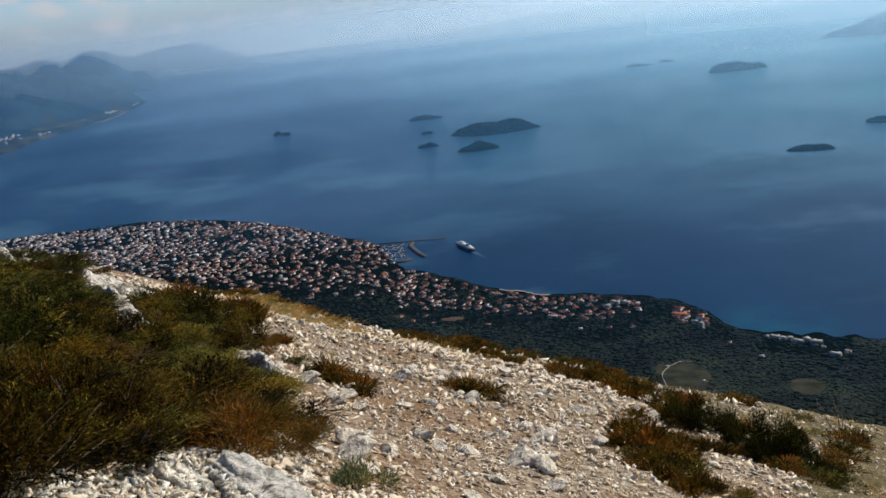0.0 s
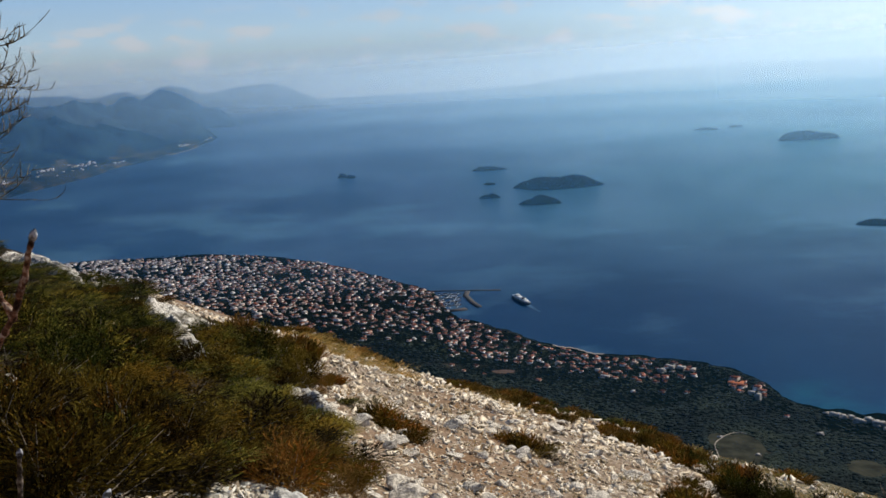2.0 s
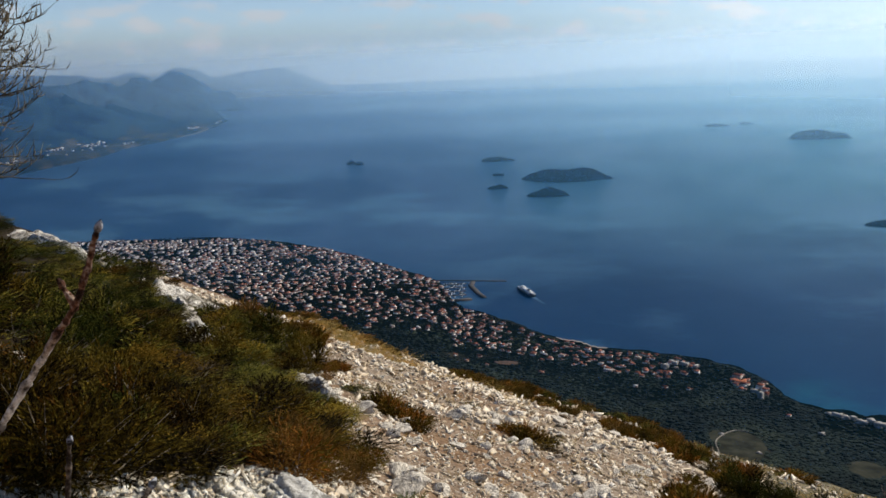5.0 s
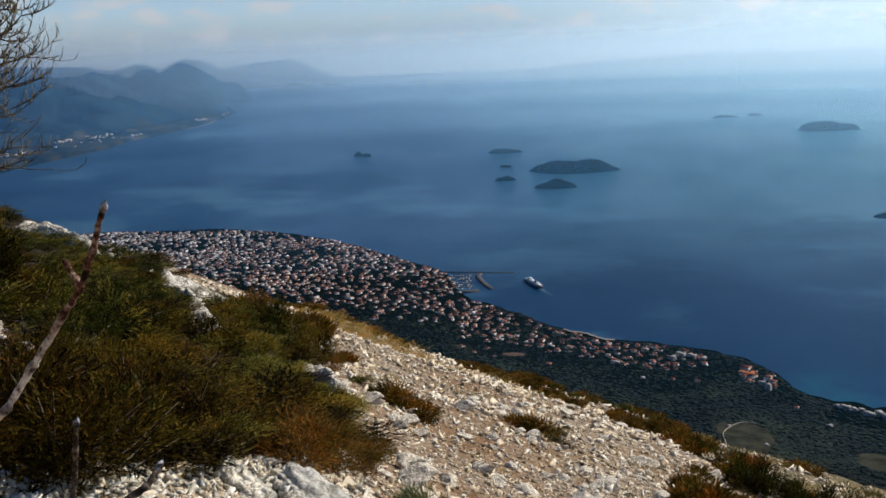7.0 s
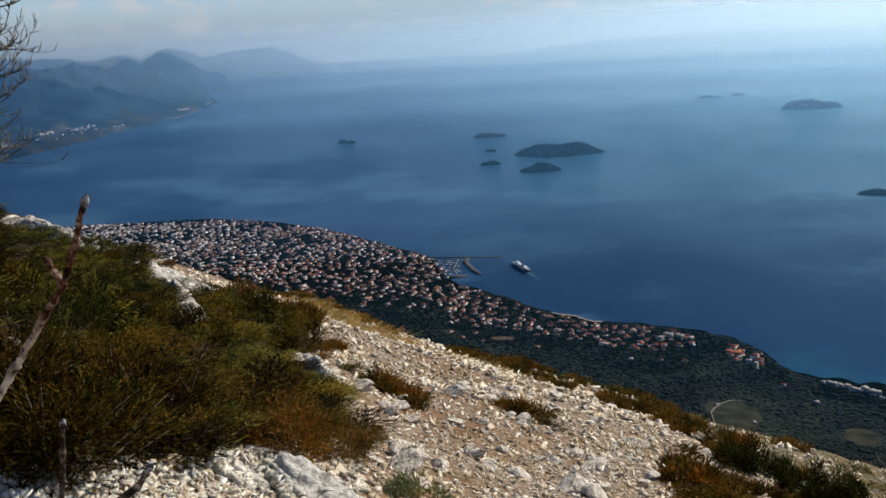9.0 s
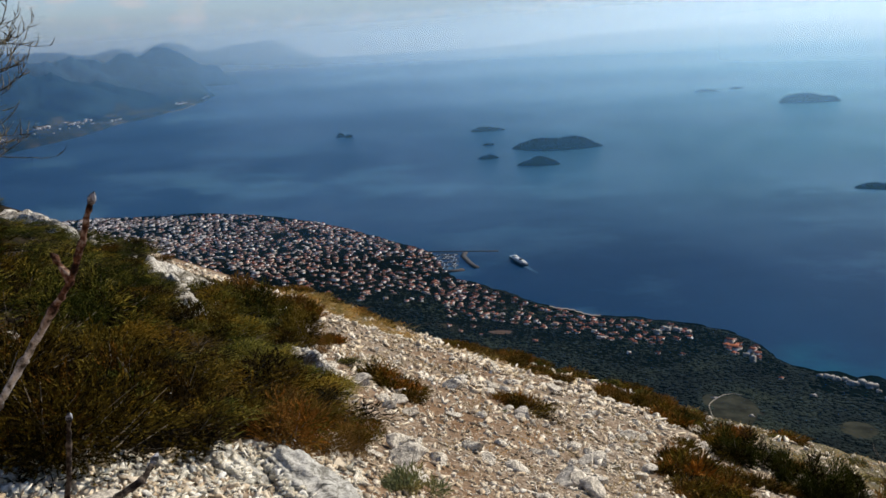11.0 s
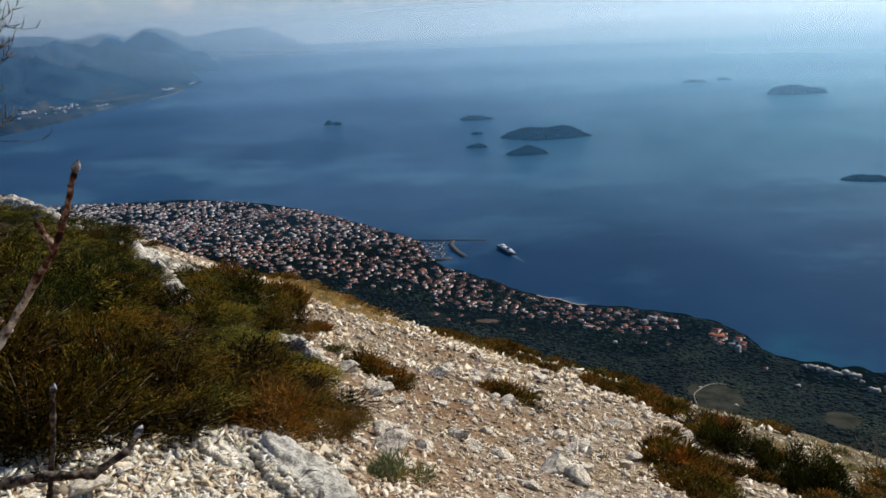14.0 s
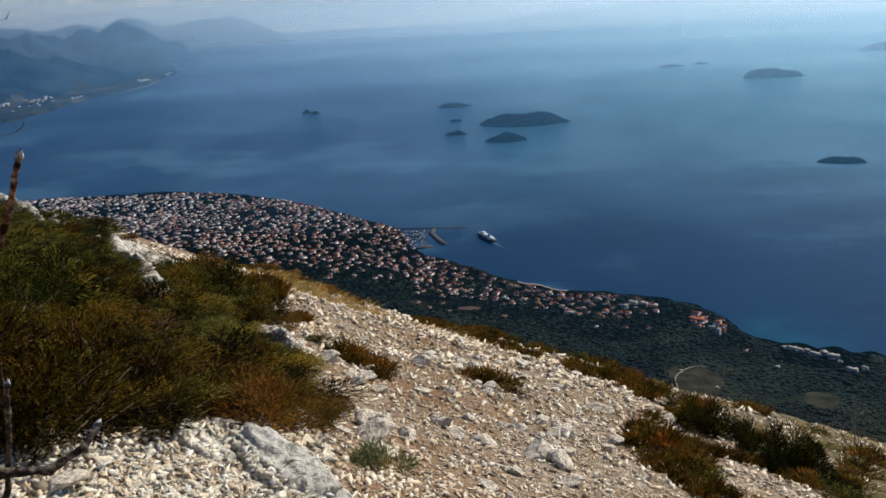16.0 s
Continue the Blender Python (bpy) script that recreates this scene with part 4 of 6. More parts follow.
random.seed(5)
for kind, x, y, w, h in [
        # heath at the far end of the thicket, beyond the rock band
        ("heath", -2.2, 8.3, 0.9, 0.5), ("olive", -2.0, 8.7, 0.9, 0.5), ("olive", -2.35, 9.2, 0.95, 0.6), ("olive", -2.1, 9.9, 1.05, 0.62), ("heath", -1.8, 9.4, 0.75, 0.5), ("heath", -1.75, 10.2, 0.85, 0.55), ("heath", -1.65, 9.9, 0.7, 0.5),
        ("olive", -2.5, 10.6, 1.1, 0.8), ("olive", -2.85, 11.3, 1.0, 0.75), ("olive", -2.6, 12.0, 1.0, 0.6), ("green", -2.3, 11.2, 0.9, 0.7), ("heath", -2.0, 11.0, 0.9, 0.55), ("heath", -2.5, 11.6, 1.0, 0.5), ("rust", -3.0, 12.6, 1.0, 0.4), ("heath", -2.2, 12.2, 0.8, 0.4), ("rust", -2.0, 12.9, 0.7, 0.3), ("heath", -2.75, 10.0, 0.8, 0.5), ("straw", -2.9, 13.0, 0.9, 0.2), ("straw", -3.5, 12.5, 0.8, 0.2), ("straw", -3.3, 12.9, 0.9, 0.16), ("straw", -3.75, 12.8, 0.7, 0.16), ("straw", -3.1, 12.4, 0.7, 0.2), ("green", -3.2, 12.2, 0.9, 0.4), ("heath", -3.0, 11.5, 0.9, 0.4),
        ("green", -1.05, 9.3, 0.6, 0.26), ("heath", -0.85, 9.0, 0.6, 0.26), ("green", -0.62, 9.15, 0.6, 0.24), ("rust", -0.45, 8.75, 0.5, 0.2), ("straw", -1.2, 9.8, 0.6, 0.22), ("straw", -0.9, 9.9, 0.5, 0.2), ("rust", -1.5, 11.6, 0.4, 0.2), ("straw", 0.0, 12.3, 0.8, 0.2), ("straw", -0.4, 11.9, 0.7, 0.2),
        ("green", -4.5, 8.0, 1.3, 1.6), ("heath", -4.2, 8.1, 1.2, 1.15), ("green", -4.85, 8.6, 1.3, 1.6), ("heath", -5.1, 9.4, 1.2, 1.2), ("heath", -4.9, 8.0, 1.2, 1.7), ("heath", -3.98, 7.55, 0.9, 1.6), ("green", -4.2, 7.45, 1.3, 2.0), ("heath", -4.45, 7.5, 1.3, 2.2), ("heath", -4.55, 8.3, 1.2, 1.9), ("green", -5.3, 9.0, 1.3, 1.6),
        ("heath", -8.9, 15.0, 2.0, 0.6), ("heath", -9.9, 17.2, 1.8, 0.6), ("heath", -7.1, 13.2, 1.5, 0.45), ("heath", -8.4, 12.4, 1.8, 0.7), ("green", -1.72, 3.42, 0.7, 0.42), ("heath", -1.55, 3.52, 0.7, 0.42), ("heath", -1.42, 3.68, 0.7, 0.42), ("heath", -1.3, 3.88, 0.65, 0.42), ("green", -1.22, 4.1, 0.65, 0.42), ("heath", -1.75, 3.68, 0.8, 0.5), ("heath", -2.0, 3.65, 0.8, 0.5), ("green", -1.56, 3.88, 0.75, 0.5),
        ("heath", -1.12, 4.35, 0.7, 0.42), ("heath", -1.0, 4.6, 0.6, 0.4),
        ("heath", -1.0, 5.3, 0.75, 0.5), ("heath", -0.98, 5.9, 0.65, 0.45), ("heath", -1.0, 6.5, 0.6, 0.4), ("heath", -1.15, 7.1, 0.55, 0.32), ("rust", -1.0, 7.6, 0.5, 0.25),
        ("olive", -1.5, 7.6, 0.85, 0.5), ("heath", -1.65, 8.3, 0.85, 0.45), ("olive", -1.95, 8.6, 0.8, 0.45), ("heath", -1.3, 6.7, 0.8, 0.5), ("green", -3.4, 10.0, 1.0, 0.5), ("heath", -3.6, 10.7, 1.0, 0.5), ("green", -3.9, 11.3, 1.0, 0.5), ("heath", -4.3, 12.0, 1.0, 0.5), ("green", -4.5, 12.7, 1.0, 0.45), ("heath", -3.2, 9.4, 0.9, 0.45), ("heath", -5.0, 13.1, 1.0, 0.4), ("green", -5.5, 13.3, 1.0, 0.4),
        ("heath", -2.7, 13.4, 0.8, 0.4), ("rust", -2.4, 13.5, 0.8, 0.35), ("green", -4.75, 13.7, 1.1, 0.65), ("heath", -5.0, 14.2, 1.2, 0.62), ("green", -5.35, 14.3, 1.2, 0.55), ("heath", -4.6, 14.5, 1.0, 0.5), ("green", -7.6, 14.9, 1.3, 0.5), ("green", -8.2, 15.8, 1.5, 0.5),
        # scattered on the scree
        ("rust", -0.70, 8.75, 0.80, 0.42), ("rust", -0.35, 8.1, 0.55, 0.25), ("rust", -1.55, 11.8, 0.35, 0.2), ("rust", 0.86, 9.4, 0.75, 0.34), ("heath", 1.05, 9.15, 0.6, 0.28), ("rust", 0.62, 9.55, 0.4, 0.18), ("straw", 0.23, 8.45, 0.5, 0.2),
        ("straw", 0.57, 6.5, 0.22, 0.16), ("straw", 0.95, 8.15, 0.28, 0.14), ("herb", -0.2, 4.45, 0.42, 0.2), ("straw", 0.05, 5.44, 0.18, 0.13), ("straw", 0.53, 6.14, 0.26, 0.18), ("straw", 0.75, 8.2, 0.4, 0.2), ("straw", 0.95, 4.9, 0.5, 0.14), ("straw", 1.3, 5.3, 0.5, 0.12), ("herb", 0.65, 9.0, 0.3, 0.15),
        # a diagonal strip of dry heath, a juniper clump behind it and the large dark bush
        ("rust", 2.32, 8.75, 0.55, 0.30), ("heath", 2.28, 8.3, 0.6, 0.34), ("rust", 2.2, 7.85, 0.65, 0.36), ("heath", 2.3, 7.5, 0.62, 0.36), ("rust", 2.25, 7.15, 0.62, 0.34), ("green", 2.32, 6.8, 0.6, 0.32), ("rust", 2.38, 6.5, 0.6, 0.32), ("heath", 2.5, 6.2, 0.6, 0.30),
        ("rust", 1.98, 7.6, 0.5, 0.26), ("heath", 2.02, 7.2, 0.55, 0.28), ("rust", 1.98, 6.85, 0.55, 0.28), ("rust", 2.08, 6.5, 0.55, 0.28), ("rust", 2.14, 6.25, 0.5, 0.26), ("rust", 2.62, 8.55, 0.5, 0.26), ("heath", 2.58, 8.1, 0.55, 0.28), ("rust", 2.52, 7.7, 0.5, 0.26), ("rust", 2.46, 7.3, 0.5, 0.26), ("rust", 2.6, 9.3, 0.45, 0.2), ("rust", 2.75, 9.8, 0.45, 0.2),
        ("rust", 2.85, 8.5, 0.6, 0.24), ("rust", 3.1, 8.42, 0.65, 0.26), ("rust", 3.35, 8.5, 0.65, 0.26), ("rust", 3.55, 8.6, 0.5, 0.22), ("heath", 3.2, 8.65, 0.5, 0.24),
        ("dark", 3.45, 9.9, 0.7, 0.6), ("dark", 3.72, 10.05, 0.8, 0.66), ("dark", 3.95, 10.15, 0.7, 0.55), ("heath", 3.25, 9.75, 0.6, 0.34), ("rust", 4.05, 10.0, 0.5, 0.26),
        ("dark", 3.78, 8.95, 0.95, 0.95), ("dark", 4.05, 8.9, 1.1, 1.05), ("dark", 4.22, 8.95, 0.8, 0.85), ("dark", 4.1, 8.5, 0.9, 0.8), ("dark", 3.85, 8.5, 0.8, 0.7), ("dark", 4.2, 8.15, 0.7, 0.5), ("green", 4.0, 7.85, 0.6, 0.34), ("green", 4.12, 7.6, 0.6, 0.3), ("rust", 4.5, 8.5, 0.55, 0.38), ("rust", 3.75, 8.0, 0.5, 0.2), ("heath", 3.8, 7.7, 0.55, 0.22),
        ("rust", 6.88, 17.05, 1.0, 0.32), ("green", 6.6, 16.9, 0.7, 0.3), ("green", 7.6, 15.64, 0.8, 0.26), ("rust", 5.6, 10.4, 0.8, 0.26), ("rust", 5.2, 9.6, 0.6, 0.2), ("green", 6.25, 12.5, 0.7, 0.3), ("rust", 6.75, 12.3, 0.7, 0.3),
        # heath running down the edge of the scree to the crest
        ("rust", 3.66, 15.65, 0.9, 0.42), ("rust", 3.3, 16.1, 0.8, 0.36), ("heath", 3.7, 14.9, 0.8, 0.42), ("rust", 3.7, 14.33, 0.8, 0.42), ("green", 3.85, 13.7, 0.75, 0.46), ("rust", 3.6, 13.2, 0.8, 0.42), ("rust", 3.44, 12.5, 0.7, 0.36), ("heath", 3.7, 12.1, 0.8, 0.4), ("rust", 3.65, 11.5, 0.7, 0.36), ("green", 3.7, 11.0, 0.75, 0.42), ("rust", 3.5, 10.7, 0.6, 0.3),
        ("rust", 4.2, 14.4, 0.9, 0.42), ("heath", 4.3, 13.4, 0.9, 0.42), ("rust", 4.2, 12.6, 0.8, 0.36), ("green", 4.5, 15.2, 0.9, 0.42),
        ("straw", -0.9, 11.2, 0.5, 0.2), ("straw", 0.3, 12.2, 0.6, 0.15), ("straw", 1.6, 9.6, 0.5, 0.2), ("straw", -0.2, 15.0, 0.9, 0.2), ("straw", 0.6, 15.6, 0.9, 0.2)]:
    plant(kind, x, y, w, h)
# the closed thicket beside the view point: waist-high in front, lower towards the crest
for row in range(27):
    for col in range(18):
        x, y = -7.2 + 0.42 * (col + 0.5 * (row % 2)) + random.uniform(-0.13, 0.13), 2.85 + 0.40 * row + random.uniform(-0.13, 0.13)
        if y < 3.2:
            continue
        edge = float(np.interp(y, [2.9, 3.3, 3.7, 4.05, 4.3, 4.6, 6.2, 7.3, 8.2, 9.0, 10.5, 13.5], [-1.66, -1.46, -1.33, -1.2, -0.92, -0.80, -0.82, -1.0, -1.5, -2.85, -3.35, -5.0]))
        if x > edge or x < -0.62 * y - 0.6:
            continue
        band = abs(x + 4.5 - 0.435 * (13.3 - y)) if y > 8.7 else 9.0
        if random.random() < 0.15 or band < 0.28 or math.hypot(x + 3.35, y - 6.0) < 0.42:
            continue
        tall = min(0.9, 0.95 - 0.07 * (y - 3.5)) * (0.76 if x > edge - 0.35 else 1.0) * (0.8 if y < 3.7 else 1.0) * (0.62 if x > -1.75 and y > 6.4 else 1.0) * (0.8 if y > 8 else 1.0) * (1.0 + 0.5 * float(vnoise(x * 0.9, y * 0.9, 12))) * (0.45 if math.hypot((x + 1.3) / 0.36, (y - 4.7) / 0.4) < 1 else 1.0) * (0.5 if 4.0 < y < 5.9 and abs(x / y + 0.558) < 0.07 else 1.0)
        if math.hypot((x + 1.7) / 0.8, (y - 7.4) / 1.9) < 1 and random.random() < 0.7:
            plant("olive", x, y, random.uniform(0.8, 1.05), tall)
            continue
        if y < 5.3 and x < -1.35 and random.random() < 0.65:
            plant("near", x, y, random.uniform(0.8, 1.05), tall)
            continue
        plant("heath" if vnoise(x * 0.9, y * 0.9, 31) + random.uniform(-0.4, 0.4) > 0.55 - 0.16 * (x + 5.5) + 0.09 * (y - 6) else "green", x, y, random.uniform(0.8, 1.1), tall)
for _ in range(110):
    y = random.uniform(7, 20)
    x = random.uniform(3.1 + 0.1 * y, 0.66 * y)
    plant("straw", x, y, random.uniform(0.3, 0.8), random.uniform(0.1, 0.24))
for _ in range(70):
    y = random.uniform(5.5, 18)
    x = random.uniform(-0.08 * y, 0.3 * y)
    plant("straw", x, y, random.uniform(0.2, 0.6), random.uniform(0.06, 0.16))
# heath along the crest: two broken rows with bare scree between them, low golden grass further up
for i in range(46):
    u = random.random()
    x = 0.15 + 2.2 * u + random.uniform(-0.15, 0.15)
    plant("rust", x, 20.7 - 1.45 * x + random.uniform(-0.35, 0.35), random.uniform(0.45, 0.8), random.uniform(0.16, 0.32))
for i in range(40):
    u = random.random()
    x = 1.5 + 3.4 * u
    plant("rust" if random.random() < 0.7 else "green", x, 20.6 - 0.25 * x + random.uniform(-0.5, 0.9), random.uniform(0.5, 1.0), random.uniform(0.2, 0.42))
for i in range(26):
    x = random.uniform(3.0, 4.2)
    plant("rust" if random.random() < 0.6 else "heath", x, 16.2 + random.uniform(-1.2, 1.0), random.uniform(0.5, 0.9), random.uniform(0.22, 0.42))
for i in range(14):
    plant("rust", -1.55 + random.uniform(-0.5, 0.3), 20.3 + random.uniform(-0.4, 0.6), random.uniform(0.5, 0.8), random.uniform(0.16, 0.28))
for i in range(34):
    x = random.uniform(-4.6, -2.0)
    plant("rust", x, 21.0 + random.uniform(-0.7, 0.9) - 0.25 * (x + 3), random.uniform(0.5, 0.9), random.uniform(0.12, 0.24))
for i in range(130):
    x = random.uniform(-3.6, -0.9)
    plant("straw", x, 18.3 - 0.35 * (x + 2) + random.uniform(-1.3, 1.5), random.uniform(0.6, 1.2), random.uniform(0.08, 0.16))
for i in range(24):
    x = random.uniform(-1.0, 1.6)
    plant("straw", x, 16.5 + random.uniform(-2.5, 2.5), random.uniform(0.5, 1.0), random.uniform(0.05, 0.11))
# the brown heath that ends the thicket towards the scree
for x, y, w, h in ((-0.84, 4.3, 0.62, 0.42), (-0.68, 4.45, 0.62, 0.42), (-0.57, 4.75, 0.6, 0.44), (-0.62, 5.25, 0.7, 0.46), (-0.72, 5.8, 0.7, 0.44), (-0.92, 4.75, 0.8, 0.54), (-1.0, 5.2, 0.8, 0.56), (-1.12, 4.55, 0.7, 0.5), (-0.92, 6.4, 0.5, 0.36), (-1.6, 11.0, 0.7, 0.5), (-1.5, 10.3, 0.6, 0.45), (-1.35, 9.7, 0.5, 0.3)):
    plant("brown", x, y, w, h)


# ---- rocks and scree ----
def rock_mesh(seed, flat=0.6, sub=3):
    """An angular weathered block about 1 m wide, cut by random planes."""
    r = np.random.default_rng(seed)
    V, F = ico(sub)
    for _ in range(15):
        nrm = r.normal(size=3)
        nrm /= np.linalg.norm(nrm)
        over = np.maximum(V @ nrm - r.uniform(0.30, 0.60), 0)
        V = V - over[:, None] * nrm
    V = V * 1.6 + np.stack([fractal(V[:, 1] * 5, V[:, 2] * 5, seed + k, 4) for k in (0, 3, 6)], -1) * 0.075
    return V * (0.5, 0.42, 0.5 * flat), F


ROCKS = [fast_mesh("rock", *rock_mesh(40 + i, 0.5 + 0.12 * (i % 3))) for i in range(6)]
for me in ROCKS:
    me.materials.append(M_ROCK)


def rock(x, y, size, turn=0.0, tilt=0.0, flat=1.0, label="angular white limestone rock lying in the scree", lift=0.12, shape=None):
    ob = new("rock", ROCKS[random.randrange(6) if shape is None else shape])
    ob.matrix_world = pose(x, y, float(ground(x, y)) + lift * size * flat, tilt, 0, turn) @ Matrix.Diagonal((size, size, size * flat, 1))
    return tagged(ob, label, "rock", "rocks on the slope")


random.seed(11)


def outcrop(label, line, width, height, seed, near=1.0, far=1.0, bed=0.03, cell=0.035, mat=None, rough=1.0, fall=0.0):
    """Bedrock that breaks through the slope along line: a jagged crest, blocky steps down both sides, beds along its length.
    near, far: the reach of the side on the left of the line and of the other, as shares of width; fall: how far the crest sinks towards its end."""
    P = np.array(line, float)
    cum = np.concatenate([[0], np.cumsum(np.hypot(*np.diff(P, axis=0).T))])
    n, k = max(12, int(cum[-1] / cell)), max(14, int(width * 2 / cell))
    u = np.linspace(0, cum[-1], n)
    cx, cy = np.interp(u, cum, P[:, 0]), np.interp(u, cum, P[:, 1])
    tx, ty = np.gradient(cx), np.gradient(cy)
    ln = np.hypot(tx, ty)
    nx, ny = -ty / ln, tx / ln
    v = np.linspace(-1, 1, k)
    U, Vv = np.meshgrid(u, v, indexing="ij")
    reach = np.where(Vv > 0, near, far) * width * (0.8 + 0.35 * vnoise(U * 2.2, Vv * 0 + seed, seed))
    X, Y = cx[:, None] + nx[:, None] * Vv * reach, cy[:, None] + ny[:, None] * Vv * reach
    ends = np.clip(np.minimum(U, cum[-1] - U) / (0.35 * width + 0.02), 0, 1) ** 0.6
    crest = height * (0.8 + 0.3 * rough * vnoise(U / width * 0.5, Vv * 0, seed + 3)) * (1 - fall * (U / cum[-1]) ** 2)
    face = np.where(Vv > 0, 1 - np.abs(Vv) ** 1.3, 1 - np.abs(Vv) ** 2.6)
    lumps = 0.5 * fractal(X / width * 1.5, Y / width * 1.5, seed + 1, 4)
    h = crest * np.clip(face + 0.4 * rough * lumps * face, 0, 2) * ends
    h = np.where(h > 0, (np.floor(h / bed) + np.clip((h / bed - np.floor(h / bed)) * 2.6 - 0.8, 0, 1)) * bed * 0.75 + h * 0.25, h)
    h = h + 0.10 * rough * height * fractal(X * 9 / width * 0.3, Y * 9 / width * 0.3, seed + 6, 3) * ends - 0.05 * (1 - ends) - 0.06 * (np.abs(Vv) > 0.97)
    V = np.stack([X, Y, ground(X, Y) + h - 0.015], -1).reshape(-1, 3)
    i = (np.arange(n - 1)[:, None] * k + np.arange(k - 1)[None]).ravel()
    ob = mesh_ob("rock_outcrop", V, np.stack([i, i + 1, i + k + 1, i + k], -1)[:, ::-1], mat or M_BOULDER)
    ob.data.polygons.foreach_set("use_smooth", np.ones(len(ob.data.polygons), bool))
    tagged(ob, label, "rock", "rocks on the slope")
    return V


def chips_on(V, share, count, seed, lo, hi):
    """Loose chips lying on the lower share of an outcrop's surface, joined."""
    r = np.random.default_rng(seed)
    top = V[:, 2] - ground(V[:, 0], V[:, 1])
    low = V[(top > 0.004) & (top < share * top.max()) & (V[:, 0] + V[:, 1] < np.median(V[:, 0] + V[:, 1]))]
    c0, f0 = box(0, 0, -0.5, 1, 1, 1)
    f0 = np.concatenate([f0[:, [0, 1, 2]], f0[:, [0, 2, 3]]])
    parts = []
    for q, R, z in zip(low[r.integers(0, len(low), count)], rnd_rot(r, count), r.uniform(0, 1, count) ** 2):
        size = lo + (hi - lo) * z
        parts.append((((c0 * 2 + r.uniform(-0.75, 0.75, c0.shape)) * r.uniform((0.8, 0.4, 0.2), (1.5, 0.9, 0.5))) @ R.T * size * (1, 1, 0.75) + q + (0, 0, size * 0.3), f0))
    tagged(mesh_ob("stone_chips", *joined(parts), M_CHIP), "angular white limestone chips lying against bedrock", "stones", kind="stuff")


back_ = outcrop("whale-backed ridge of bedded pale limestone at the thicket's edge", [(-0.84, 4.08), (-0.74, 4.02), (-0.60, 3.92), (-0.45, 3.77), (-0.36, 3.62)], 0.17, 0.23, 3, 0.8, 2.0, 0.05, 0.007, None, 0.5, 0.5)
hump_ = outcrop("low hump of bedded pale limestone half buried in scree", [(-1.10, 3.90), (-0.99, 3.88), (-0.88, 3.82), (-0.78, 3.74)], 0.12, 0.08, 5, 0.7, 1.8, 0.03, 0.007, None, 0.75, 0.3)
chips_on(back_, 0.36, 260, 4, 0.008, 0.026)
chips_on(hump_, 0.75, 260, 6, 0.008, 0.026)
outcrop("jagged white limestone outcrop between the shrubs", [(-4.3, 13.5), (-4.1, 12.9), (-3.75, 12.1), (-3.3, 11.2), (-2.95, 10.4), (-2.72, 9.8)], 0.22, 0.24, 7, 1, 1, 0.05, 0.02, M_CRAG, 0.8)
outcrop("smooth white limestone outcrop along the crest", [(-5.55, 13.9), (-6.1, 14.4), (-6.7, 15.0), (-7.3, 15.8), (-8.4, 17.9)], 0.30, 0.28, 9, 1, 1, 0.06, 0.025, M_CRAG, 0.7)
outcrop("broken white limestone along the crest beside a rock band", [(-4.3, 13.7), (-3.95, 13.5), (-3.6, 13.35), (-3.3, 13.3), (-3.0, 13.6)], 0.36, 0.15, 17, 1, 1, 0.04, 0.022, M_CRAG, 1.6)
outcrop("short white limestone ledge beside a heath bush", [(-1.56, 9.15), (-1.36, 8.95), (-1.20, 8.68), (-1.08, 8.5)], 0.13, 0.17, 11, 1, 1, 0.04, 0.012, M_CRAG)
outcrop("pale limestone outcrop inside the heath thicket", [(-3.75, 6.35), (-3.5, 6.12), (-3.3, 5.95), (-3.15, 5.82)], 0.2, 0.46, 13, 1, 1, 0.06, 0.02, M_CRAG)
rock(-0.30, 5.12, 0.25, 10, 5, 0.9, "blocky white limestone rock lying in the scree", shape=3)
rock(-0.07, 5.6, 0.18, 70, 0, 0.9, shape=4)
rock(-0.27, 4.85, 0.2, 30, 0, 0.7, shape=2)
rock(-1.3, 3.02, 0.16, 50, 0, 0.7, "bluish-grey weathered limestone rock in the scree", shape=5)
rock(0.88, 5.85, 0.32, 20, 10, 0.9, "split white limestone rock lying in the scree", shape=0)
rock(1.0, 5.72, 0.22, 80, 10, 0.9, "split white limestone rock lying in the scree", shape=3)
rock(-0.85, 8.4, 0.2, 0, 0, 0.9)
for line, count, spread, lo_, hi_ in ((((-4.4, 13.6), (-2.6, 9.5)), 26, 0.16, 0.08, 0.2), (((-5.0, 13.7), (-8.2, 17.4)), 26, 0.2, 0.1, 0.24), (((-1.6, 9.2), (-1.05, 8.5)), 14, 0.09, 0.06, 0.15), (((-3.7, 6.3), (-3.0, 5.75)), 10, 0.15, 0.08, 0.16)):
    for _ in range(count):
        u = random.uniform(0, 1)
        x, y = line[0][0] + (line[1][0] - line[0][0]) * u + random.gauss(0, spread), line[0][1] + (line[1][1] - line[0][1]) * u + random.gauss(0, spread)
        rock(x, y, random.uniform(lo_, hi_), random.uniform(0, 360), random.uniform(-30, 30), random.uniform(0.8, 1.3), "white weathered limestone block fallen from an outcrop", 0.2)
for _ in range(150):
    y = random.uniform(4.5, 17)
    x = random.uniform(-0.10, 0.36) * y - random.uniform(0, 0.5)
    rock(x, y, random.uniform(0.08, 0.2) * (0.8 + y / 30), random.uniform(0, 360), random.uniform(-20, 20), random.uniform(0.7, 1.1))


